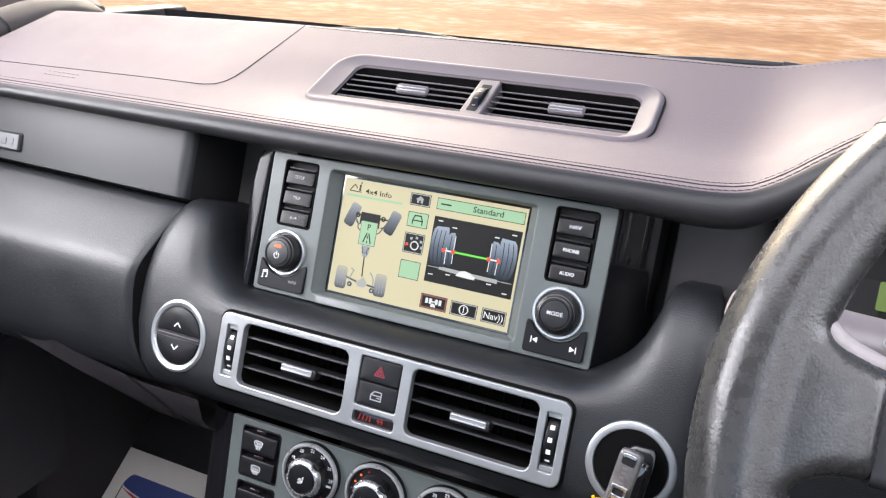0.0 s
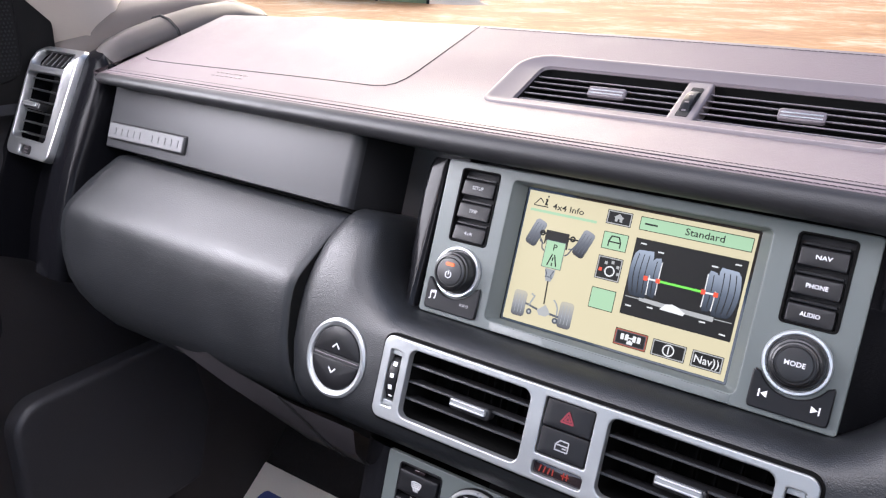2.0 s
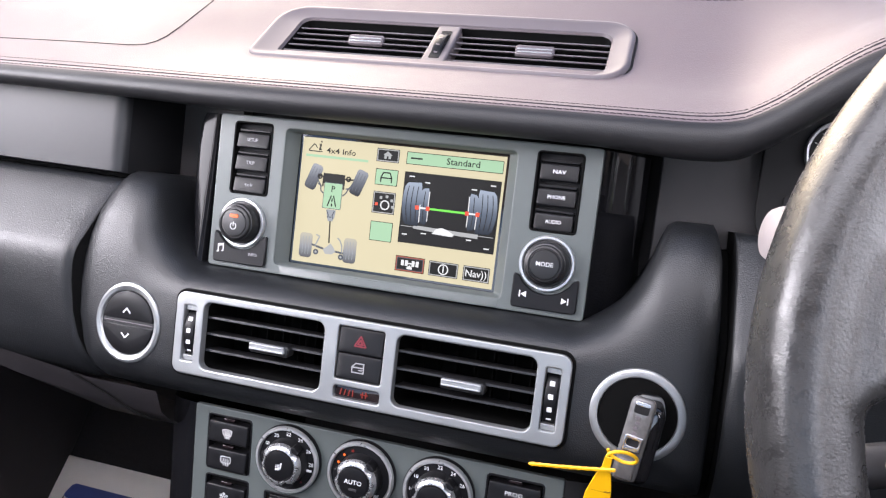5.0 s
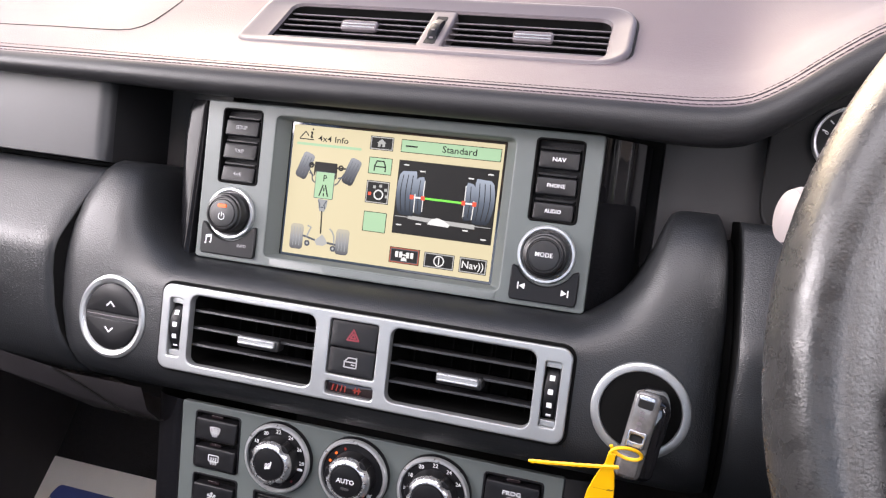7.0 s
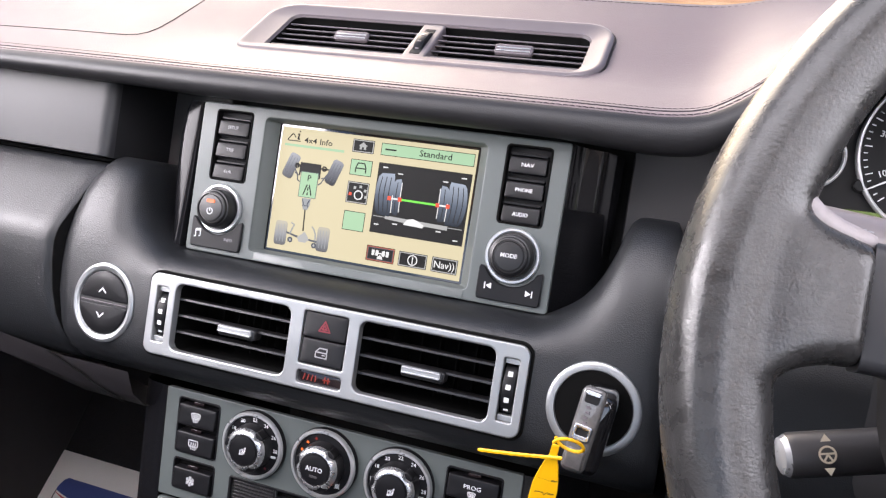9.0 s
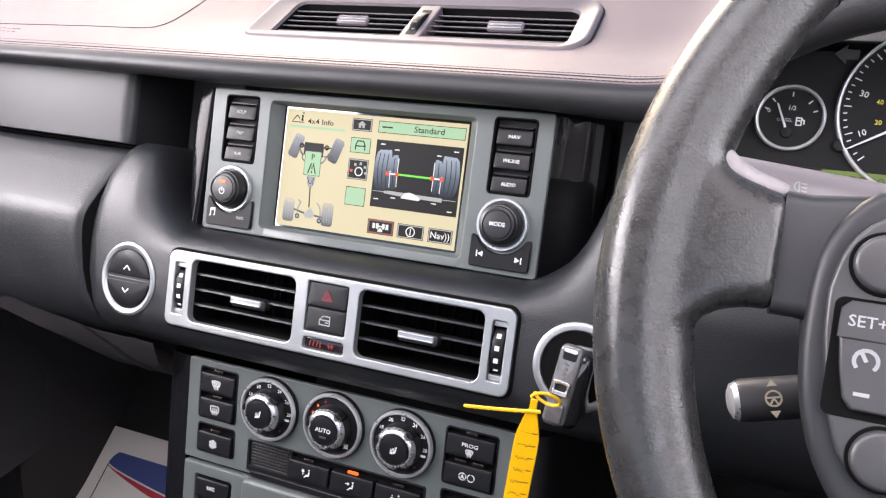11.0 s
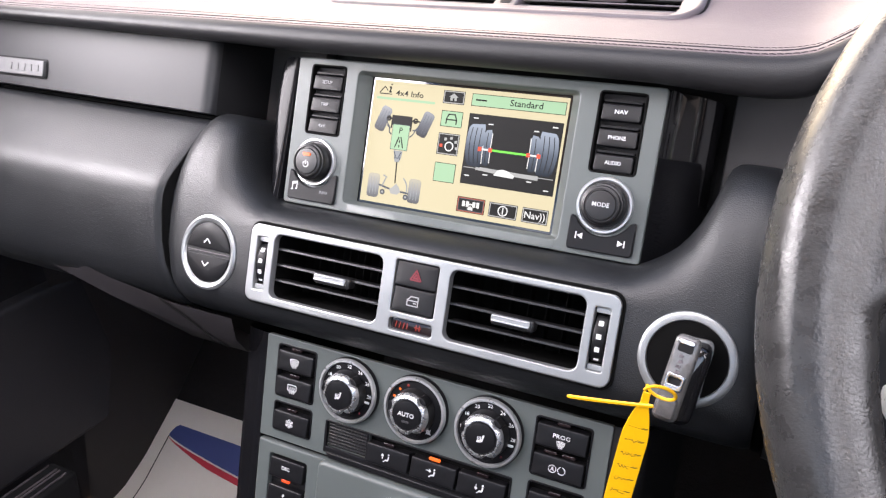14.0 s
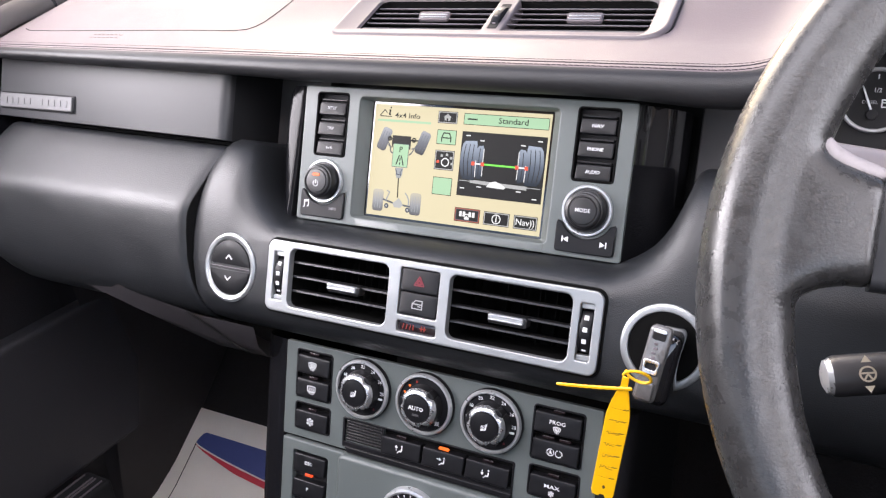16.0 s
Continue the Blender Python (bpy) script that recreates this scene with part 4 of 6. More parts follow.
side = tyre(18.0, 23.6, -7.4, 18.6, -1, 1)
strokes("tyre_rim", [[(u + 0.3, v) for u, v in side[1:-1]]], 0.3, S_WHITE, screen, w=-0.05)
side = tyre(5.6, 17.4, -9.0, 21.8, -1, 3)
strokes("tyre_rim", [[(u + 0.2, v) for u, v in side[1:6]]], 0.3, S_WHITE, screen, w=-0.05)
side = tyre(54.0, 60.0, -7.6, 18.2, 1, 1)
strokes("tyre_rim", [[(u - 0.3, v) for u, v in side[1:-1]]], 0.3, S_WHITE, screen, w=-0.05)
side = tyre(60.6, 72.8, -9.2, 21.4, 1, 3)
strokes("tyre_rim", [[(u - 0.2, v) for u, v in side[1:6]]], 0.3, S_WHITE, screen, w=-0.05)
ui("road", [(15, -8.4), (15, -10.8), (28, -11.6), (62, -12.4), (62, -9.4), (46, -9.2), (30, -8.8)], S_PALE, 3)
ui("road", [(29, -12.9), (44, -13.4), (45, -11.6), (40, -9.0), (36, -8.0), (32, -9.0)], S_WHITE, 3.5)
ui("road_line", rect(5.6, 17, -10.0, -9.5), S_PALE, 4)
ui("road_line", rect(62, 73, -10.6, -10.1), S_PALE, 4)
ui("axle_line", rect(23, 52, 3.5, 4.9), S_LIME, 5.6)
for u in (16.2, 24.2, 52.6, 60.2):
    ui("joint", rect(u - 1.4, u + 1.4, 2.7, 5.7, 0.4), S_RED, 7)
for u in (20.2, 56.4):
    ui("joint_link", rect(u - 2.4, u + 2.4, 3.6, 4.8), S_WHITE, 6.4)
for u, v in ((10, 25.5), (22, 22.2), (56, 21), (69, 25), (9, -15.5), (23, -13.5), (56, -14), (69, -18.5)):
    ui("dash_mark", rect(u - 1.9, u + 1.9, v - 0.45, v + 0.45, 0.2), S_WHITE, 4)

# drive train picture
def turned(u, v, w, h, deg, r=1.5):
    a = radians(deg)
    return [(u + x * math.cos(a) - y * math.sin(a), v + x * math.sin(a) + y * math.cos(a)) for x, y in rrect(w, h, r, 3)]


for u, v, deg in ((-65, 17.5, -20), (-29.5, 16.5, -20)):
    ui("wheel", turned(u, v, 9.0, 19, deg, 2.4), S_WHEEL, 3)
    for d in (-2.4, 0, 2.4):
        a = radians(deg)
        ui("groove", turned(u + d * math.cos(a), v + d * math.sin(a), 0.3, 14, deg, 0.1), S_MID, 4)
for u in (-66, -31):
    ui("wheel", turned(u, -33, 10, 18, 0, 2.4), S_FADED, 3)
    for d in (-2.4, 0, 2.4):
        ui("groove", turned(u + d, -33, 0.35, 13, 0, 0.1), S_GREY, 4)
ui("engine", rect(-57.5, -40.5, 13.5, 21), S_BLACK, 4)
strokes("front_axle", [[(-61, 18.4), (-57, 18.4)], [(-41, 18), (-34, 18)], [(-57.2, 18), (-57.2, 11.5)], [(-40.8, 18), (-40.8, 10.5)]], 0.55, S_BLACK, screen, w=-0.25)
strokes("front_links", [[(-62, 16), (-59, 12), (-58.4, 8), (-56.5, 6.5)], [(-61, 13), (-58, 11)], [(-34, 15.5), (-37, 11), (-39, 7.5), (-41, 6)], [(-35, 12), (-39, 11)]], 0.45, S_MID, screen, w=-0.28)
for u in (-60, -37.6):
    strokes("hub", [arc(1.5, 0, 360, 12, u, 18.2)], 0.55, S_BLACK, screen, w=-0.15)
ui("gear_tile", rect(-56, -41.5, -4.5, 14.5), S_MID, 4.6)
ui("gear_face", rect(-55.6, -41.9, -4.1, 14.1), S_GREEN, 5)
writing("gear_text", "P", 4.6, S_BLACK, screen, -48.7, 9.8, 0.0)
strokes("road_icon", [[(-52, -2.5), (-49.6, 5)], [(-45.4, -2.5), (-47.8, 5)], [(-48.7, -2.5), (-48.7, -0.8)], [(-48.7, 1), (-48.7, 3)]], 0.45, S_BLACK, screen, w=0.02)
ui("gearbox", [(-52.5, -5), (-45, -5), (-45.5, -10), (-47, -13.5), (-50.5, -13.5), (-51.5, -10)][::-1], S_GREY, 4)
strokes("gearbox_edge", [[(-52, -6), (-50.5, -9), (-51, -11)], [(-46, -6), (-47.5, -9), (-46.6, -11.5)], [(-50, -10.5), (-48, -10.5)]], 0.35, S_MID, screen, w=-0.1)
strokes("prop_shaft", [[(-48.6, -13.5), (-47.8, -29)]], 0.5, S_BLACK, screen, w=-0.2)
ui("rear_axle", [(-52, -34.5), (-49, -32), (-46.5, -29.5), (-44, -32), (-42, -35.2), (-45, -37.5), (-50, -37.5)], S_PALE, 4)
strokes("rear_axle_edge", [[(-61, -32), (-52, -34)], [(-42, -35), (-36, -35.5)]], 0.7, S_MID, screen, w=-0.2)
for u, v in ((-57.5, -37), (-37.5, -38.5)):
    strokes("hub", [arc(1.5, 0, 360, 12, u, v)], 0.6, S_MID, screen, w=-0.15)
    ui("hub", ellipse(0.9, 0.9, 10, u, v), S_PALE, 5)
strokes("rear_links", [[(-58, -24.5), (-55.5, -25.5), (-57, -29), (-58.5, -33)], [(-41, -25), (-39, -27), (-37.5, -30), (-37, -35)]], 0.5, S_GREY, screen, w=-0.2)

# bottom tiles
tile(4.6, 26.4, -42, -31, S_RUST, S_MID)
ui("tile_face", rect(6.2, 24.8, -40.4, -32.6), S_BLACK, 4)
for u in (10, 13, 18, 21):
    ui("axle_icon", rect(u - 1.1, u + 1.1, -37.8, -33.8), S_WHITE, 5)
ui("axle_icon", rect(12, 19, -36.4, -35.4), S_WHITE, 5)
ui("axle_icon", [(13.5, -40), (17.5, -40), (17.5, -38.5), (15.5, -37), (13.5, -38.5)], S_WHITE, 5)
tile(29.6, 51, -42, -31.5, S_MID, S_BLACK)
strokes("compass_icon", [arc(3.4, 0, 360, 18, 40.3, -36.8), [(40.3, -39), (40.3, -34.6)]], 0.4, S_WHITE, screen, w=-0.15)
tile(54.6, 73.6, -42, -31.5, S_MID, S_BLACK)
writing("nav_text", "Nav))", 5.0, S_WHITE, screen, 64, -36.8, -0.15, width=15)


# ---- centre vents ----
def tab(name, parent, at):
    """Finger tab of a vent: a dark slider with a bright ribbed lip."""
    t = part(name, slab(rrect(30, 8.0, 2.2, 3), 0, 9, 1.6), SLAT, parent, at=at)
    part("lip", slab(rrect(27, 5.0, 1.2, 3, -0.5, 1.0), 8.6, 11.0, 0.8), SILVER, t, "bright finger lip")
    for v, r in ((2.6, 0.8), (-0.6, 1.1)):
        part("rib", slab(rrect(26, r, 0.3, 2, -0.5, v), 10.8, 11.7, 0.3), KNOBSILVER, t)
    return t


def thumbwheel(parent, u, v, h, w, width=8.5, marks=True):
    bm = bmesh.new()
    n = 28
    r = h / 2
    rings = []
    for x, rr in ((-width / 2, r - 0.6), (-width / 2 + 0.6, r), (width / 2 - 0.6, r), (width / 2, r - 0.6)):
        rings.append([(x, rr * math.cos(2 * math.pi * i / n), rr * 0.45 * math.sin(2 * math.pi * i / n)) for i in range(n)])
    loft(bm, rings)
    t = part("thumbwheel", bm, BUTTON, parent, "ribbed thumbwheel", at=shift(u, v, w))
    for a in (-56, -24, 7, 40):
        y, z = r * math.sin(radians(a)), r * 0.45 * math.cos(radians(a))
        part("mark", slab(rrect(width * 0.42, (1.4 if a < -50 else 3.2) if marks else 1.4, 0.3, 2), 0, 0.35, 0.1), INK if marks else GREYSLAT, t, at=shift(0, y, z - 0.05) @ Matrix.Rotation(-radians(a) * 0.45, 4, 'X'))
    return t


vent = thing("centre_vents", PANEL @ shift(0, -103, 40), "satin silver framed pair of dash air vents", "air vent")
holes = [rrect(93, 48, 6, 5, -71.5, 0.2), rrect(93, 48, 6, 5, 73, 0.8), rrect(33, 36, 1.5, 3, 1.6, 6.2), rrect(33, 8.6, 2.2, 3, 2.0, -20.6),
         rrect(9.6, 40, 1.2, 3, -128.8, 0), rrect(9.6, 40, 1.2, 3, 130, 0)]
part("frame", holed(rrect(281, 58.6, 7, 6, 0.4, 0), holes, -3, 3.2, 0.9), SILVER, vent, "satin silver frame")
# gap, shell and ducts carry their shade in VOID's colour
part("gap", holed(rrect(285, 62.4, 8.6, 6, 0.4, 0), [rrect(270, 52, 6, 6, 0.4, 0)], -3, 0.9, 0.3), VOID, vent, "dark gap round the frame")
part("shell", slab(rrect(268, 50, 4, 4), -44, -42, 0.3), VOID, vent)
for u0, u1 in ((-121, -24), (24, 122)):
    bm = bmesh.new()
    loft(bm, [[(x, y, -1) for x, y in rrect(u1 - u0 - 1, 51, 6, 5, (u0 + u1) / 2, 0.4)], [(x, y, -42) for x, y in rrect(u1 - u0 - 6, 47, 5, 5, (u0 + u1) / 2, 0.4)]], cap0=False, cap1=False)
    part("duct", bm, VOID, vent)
slat0 = None
for cu in (-71.5, 73):
    for v in (12.2, 0.4, -11.4):
        m = shift(cu, v, -7) @ Matrix.Rotation(radians(-6), 4, 'X')
        if slat0 is None:
            bm = bmesh.new()
            loft(bm, [[(-46.3, y, w) for y, w in ((-0.9, -14), (-1.0, 3.2), (-0.7, 4.0), (0.7, 4.0), (1.0, 3.2), (0.9, -14))], [(46.3, y, w) for y, w in ((-0.9, -14), (-1.0, 3.2), (-0.7, 4.0), (0.7, 4.0), (1.0, 3.2), (0.9, -14))]])
            slat0 = part("slat", bm, SLAT, vent, at=m)
        else:
            again("slat", slat0, vent, m)
    for k in range(7):
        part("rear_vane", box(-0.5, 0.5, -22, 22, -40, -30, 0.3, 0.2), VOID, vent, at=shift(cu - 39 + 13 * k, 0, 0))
tab("tab", vent, shift(-66, -1.5, -7.5))
tab("tab", vent, shift(73, -2.0, -7.5))
for u in (-128.8, 130):
    part("wheel_recess", slab(rrect(11, 41, 1, 3, u, 0), -14, -10, 0.2), DARK, vent)
    thumbwheel(vent, u, 0, 31, -4.0, 7.6)
    part("wheel_cover", box(u - 4.6, u + 4.6, 16.2, 19.8, -6, 0.6, 0.5, 0.4), SILVER, vent)
    part("wheel_cover", box(u - 4.6, u + 4.6, -19.8, -16.2, -6, 0.6, 0.5, 0.4), SILVER, vent)

hz = part("hazard_button", key_cap(31.6, 17.2, 8), BUTTON, vent, "black hazard button with a red triangle", at=shift(1.6, 15.2, -5.6))
strokes("triangle", [[(-4, -3.2), (4, -3.2), (0, 3.7), (-4, -3.2)], [(-1.8, -1.9), (1.8, -1.9), (0, 1.1), (-1.8, -1.9)]], 0.5, RED, hz, w=8.75)
lk = part("lock_button", key_cap(31.6, 17.2, 8), BUTTON, vent, "black door lock button", at=shift(1.6, -2.6, -5.6))
strokes("lock_mark", [[(-4.2, -3.1), (4, -3.1), (4, 3.2), (-1.6, 3.2), (-4.2, 0.5), (-4.2, -3.1)], [(-4.2, 0.4), (4, 0.4)], [(0.6, -1.2), (2.8, -1.2)]], 0.4, DIM_INK, lk, w=8.75)
part("alarm_lens", slab(rrect(32.4, 8.2, 2, 3, 2.0, -20.6), -6, 0.5, 0.6, 0.4), SMOKED, vent, "smoked red warning lens")
strokes("lens_mark", [[(u, -22.6), (u + (0.8 if u < -2 else 0), -18.8)] for u in (-10, -7, -4, -1)] + [[(6, -22.4), (6, -18.6)], [(8.4, -22.4), (8.4, -18.6)], [(4.6, -20.5), (9.6, -20.5)]], 0.45, RED_LED, vent, w=0.95)


# ---- oval rocker beside the vents ----
oval = thing("rocker_switch", PANEL @ shift(-181, -104, 38.5), "oval black two-way rocker in a satin silver ring", "switch")
part("ring", lathe([(0.80, -2), (0.80, 2.0), (0.84, 3.4), (0.92, 3.9), (0.985, 2.8), (1.0, 1), (1.0, -4)], 64, rx=27.5, ry=29.8), SILVER, oval, "satin silver ring")
part("seat", slab(ellipse(22.5, 24.6, 48), -4, 0.4, 0.2), DARK, oval)
for s in (1, -1):
    pts = [(x, y) for x, y in ellipse(21.4, 23.4, 64) if s * y > 0.7]
    if s < 0:
        k = pts.index(min(pts))
        pts = pts[k:] + pts[:k]
    pts = sorted(pts, key=lambda p: math.atan2(p[1], p[0]) if s > 0 else math.atan2(-p[1], -p[0]))
    h = part("half", slab(pts, 0.4, 3.2, 0.8, 1.2), BUTTON, oval, "black rocker half")
    strokes("chevron", [[(-3, s * 9 - s * 1.4), (0, s * 9 + s * 1.8), (3, s * 9 - s * 1.4)]], 0.5, INK, h, w=4.7)
part("divider", box(-20.5, 20.5, -0.35, 0.35, 0.4, 2.6, 0.2, 0.2), GREYSLAT, oval)

# ---- ignition ----
ign = thing("ignition_switch", PANEL @ shift(182.6, -103.4, 38.5), "ignition lock in a wide satin silver ring", "ignition")
part("ring", lathe([(22.8, -3), (23.0, 2.0), (23.8, 3.4), (26.6, 3.8), (28.4, 2.8), (29.0, 0.8), (29.0, -4)], 64), SILVER, ign, "satin silver ring")
# the bowl's inner shade is coloured in with VOID
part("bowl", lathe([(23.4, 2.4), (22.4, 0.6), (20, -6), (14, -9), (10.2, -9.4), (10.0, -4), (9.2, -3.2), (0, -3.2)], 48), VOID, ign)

key = thing("car_key", PANEL @ shift(183.5, -104, 46) @ Matrix.Rotation(radians(-8), 4, 'Z'), "worn grey plastic car key in the ignition", "key")
bm = slab(rrect(19, 46, 6, 5, 3.2, -4.5), 0, 30, 3.5, 0.8)
for v in bm.verts:
    v.co.y += -v.co.z * 0.06
part("fob", bm, GLOSS, key, "dark plastic fob")
part("end_cap", slab(rrect(14, 49, 3.8, 4, -0.8, -5.6), 42, 46.2, 1.8, 0.4), KEYGLASS, key, "scuffed translucent grey end", at=shift(0, 1.5, -14))
part("slot", slab(rrect(8.2, 5.0, 1.2, 3, -1.2, 12.6), 46.0, 47.0, 0.2), DARK, key, at=shift(0, 1.5, -14))
part("slot_lip", slab(rrect(8.6, 2.6, 1.2, 3, -1.2, 15.8), 46.0, 47.6, 0.4), CHROME, key, at=shift(0, 1.5, -14))
part("loop_slot", slab(rrect(6.6, 3.6, 1, 3, -1.2, -6.6), 46.0, 47.2, 0.2), DARK, key, at=shift(0, 1.5, -14))
part("loop_frame", holed(rrect(10, 9.5, 1.4, 3, -1.2, -7.0), [rrect(6.4, 3.6, 0.8, 3, -1.2, -6.6)], 46.0, 48.4, 0.6), CHROME, key, at=shift(0, 1.5, -14))
part("end_foot", slab(rrect(10.6, 12, 1.6, 3, -1.2, -22.5), 44, 47.8, 1.2), KEYGLASS, key, at=shift(0, 1.5, -14))
# unreadable moulded mark
for k in range(4):
    part("mark", slab(rrect(2.6, 1.6, 0.4, 2, -2.0 + 0.5 * (k % 2), 7.6 - 3.0 * k), 46.3, 46.9, 0.2), GREYSLAT, key, at=shift(0, 1.5, -14))
part("side_stud", lathe([(2.0, 0), (2.0, 2.4), (1.4, 3.2), (0, 3.4)], 16), CHROME, key, at=shift(8, 14, 20) @ Matrix.Rotation(radians(90), 4, 'Y'))

# ---- yellow tag ----
tag = thing("key_tag", Matrix.Translation((0.1705, -0.1275, 0.625)), "yellow plastic zip tag with faint handwriting hanging from the key", "tag")
T = Matrix.Rotation(radians(90), 4, 'X') @ Matrix.Rotation(radians(-7), 4, 'Z')
outline = [(-2.0, -1), (-2.2, -8), (-4.2, -14), (-6.0, -22), (-7.2, -29), (-7.4, -36), (-7.4, -93), (-6.2, -96.5), (-2.2, -96.5), (-1.2, -94.6), (1.2, -94.6), (2.2, -96.5), (6.2, -96.5), (7.4, -93), (7.4, -36), (7.2, -29), (6.0, -22), (4.2, -14), (2.2, -8), (2.0, -1)]
body = part("strip", slab(list(outline), -0.6, 0.6, 0.3), YELLOW, tag, at=T)
part("loop", tube([(6.5 + 8.0 * math.cos(a), 2.0 + 5.2 * math.sin(a), 4.0 * math.sin(a * 0.5)) for a in [radians(-170 + 18 * i) for i in range(20)]], 0.95, 8), YELLOW, tag, at=T)
tail = [(5 - 46 * i / 22, -7.0 - 0.6 * math.sin(i * 0.12) - 14.5 * (i / 22), 1.4 - 2 * i / 22) for i in range(23)]
part("tail", tube(tail, [1.1 + (0.3 if i % 2 else 0) for i in range(22)] + [0.8], 6, flat=0.7), YELLOW, tag, at=T)
random.seed(5)
for k in range(7):
    y = -25 - k * 9.2
    strokes("pen_line", [[(-4.5 + 1.7 * i, y + 0.12 * i), (-3.7 + 1.7 * i, y + 0.15 * i)] for i in range(5)], 0.12, PEN, body, w=0.62)
    strokes("pen_dash", [[(2.6, y + 0.6), (3.7, y + 1.3)], [(4.1, y + 0.8), (5.6, y + 1.6)]], 0.36, PEN, body, w=0.62)
for k in (1, 2, 3, 4, 5):
    y = -26 - k * 9.4
    line = [(-5 + 0.9 * i, y + 0.2 * i + random.uniform(-1.1, 1.3)) for i in range(8 + k % 3)]
    strokes("pen_scrawl", [line], 0.18, PEN, body, w=0.62)
part("tag_hole", slab(ellipse(0.9, 1.5, 12, 0.2, -88), 0.55, 0.68, 0.02), PEN, body)


# ---- climate panel ----
clim = thing("climate_panel", CLIMATE, "grey climate control panel with three dials", "climate control")
wells = [rrect(36, 42.6, 2.2, 3, -109, -26), rrect(36, 24, 2.2, 3, -108.6, -64.6), rrect(39, 42, 2.2, 3, 110.5, -26.2), rrect(39, 24, 2.2, 3, 111, -64.6),
         rrect(38, 21, 1.5, 3, -56, -66.5), rrect(116.5, 21.5, 1.5, 3, 20, -67)]
dials = ((-58, -26), (0, -25.6), (58, -26.2))
part("faceplate", holed(rrect(282, 85.5, 1.2, 2, 2, -41.8), wells, -4, 0, 0.5), BEZEL, clim, "soft grey faceplate")
for o in wells:
    part("well", slab(offset(o, -1), -8, -4.6, 0.1), VOID, clim)
for o in wells[:4]:
    part("well_frame", holed(offset(o, -0.8), [offset(o, 0.8)], -4.5, 0.45, 0.4), BUTTON, clim, "black frame round the buttons")
cb = {}


def climate_button(w, h, u, v, mark=None, text=None, label="", lit=False, lamps=(0,)):
    k = (w, h)
    at = shift(u, v, -4.6)
    if k not in cb:
        cb[k] = ob = part("button", key_cap(w, h, 7.4), BUTTON, clim, label, at=at)
    else:
        ob = again("button", cb[k], clim, at, label)
    if text:
        writing("lettering", text, 3.0, INK, ob, 0, 1.8 if mark else 0, 8.25, width=12 if len(text) > 2 else None)
    if mark:
        strokes("mark", mark, 0.27, INK, ob, w=8.3, at=shift(0, -3.4, 0) if text else None)
    for lu in lamps:
        part("lamp_strip", slab(rrect(9, 2.2, 0.6, 2, lu, h / 2 + 2.2), 4.6, 6.2, 0.3), ORANGE_LED if lit else SMOKED, ob, "lit orange lamp" if lit else "")
    return ob




def wavy(x, y0, y1, bend=0.5):
    """A short upright heat wave."""
    return [(x + bend * math.sin(k * 1.57), y0 + (y1 - y0) * k / 6) for k in range(7)]


def level(x0, x1, y, bend=0.5):
    return [(x0 + (x1 - x0) * k / 8, y + bend * math.sin(k * 1.57)) for k in range(9)]


demist = [[(-4, 2.4), (-2, 3.2), (2, 3.2), (4, 2.4), (3, -1.4), (1.5, -1.0), (-1.5, -1.0), (-3, -1.4), (-4, 2.4)], level(-2.8, 2.8, 1.7), level(-2.4, 2.4, 0.3)] + [wavy(x, -3.8, -0.6, 0.35) for x in (-1.6, 0, 1.6)]
rearheat = [[(-4, -1.0), (-4, 2.8), (-3.4, 3.3), (3.4, 3.3), (4, 2.8), (4, -1.0), (3.2, -1.5), (-3.2, -1.5), (-4, -1.0)]] + [wavy(x, -3.8, 1.6, 0.4) for x in (-1.9, 0, 1.9)]
flake = [arc(1.1, 0, 360, 8)]
for k in range(6):
    c, s6 = math.cos(radians(30 + 60 * k)), math.sin(radians(30 + 60 * k))
    flake += [[(1.1 * c, 1.1 * s6), (2.0 * c, 2.0 * s6)], arc(0.8, 0, 360, 6, 2.8 * c, 2.8 * s6)]
recirc = [arc(2.6, 60, 170, 6, -3.2, 0), arc(2.6, 190, 300, 6, -3.2, 0), arc(2.6, -50, 40, 5, -3.2, 0), [(-4.2, -1.3), (-3.2, 1.4), (-2.2, -1.3)], [(-3.8, -0.4), (-2.6, -0.4)],
          arc(2.6, 110, 200, 5, 3.2, 0), arc(2.6, 220, 320, 6, 3.2, 0), arc(2.6, -20, 80, 6, 3.2, 0)]
climate_button(33, 15.6, -109, -16.8, demist, label="black front demist button")
climate_button(33, 15.6, -109, -38.2, rearheat, label="black rear screen heat button")
climate_button(33, 16, -108.6, -67.2, flake, label="black air conditioning button")
climate_button(36, 15.4, 110.5, -16.8, [[(x * 0.7, y * 0.7) for x, y in l] for l in demist], "PROG", "black defrost programme button")
climate_button(36, 15.4, 110.5, -38.2, recirc, label="black air recirculation button", lamps=(-6.5, 6.5))
climate_button(36, 16, 111, -67.2, [[(x * 0.6, y * 0.6) for x, y in l] for l in flake], "MAX", "black maximum cooling button")


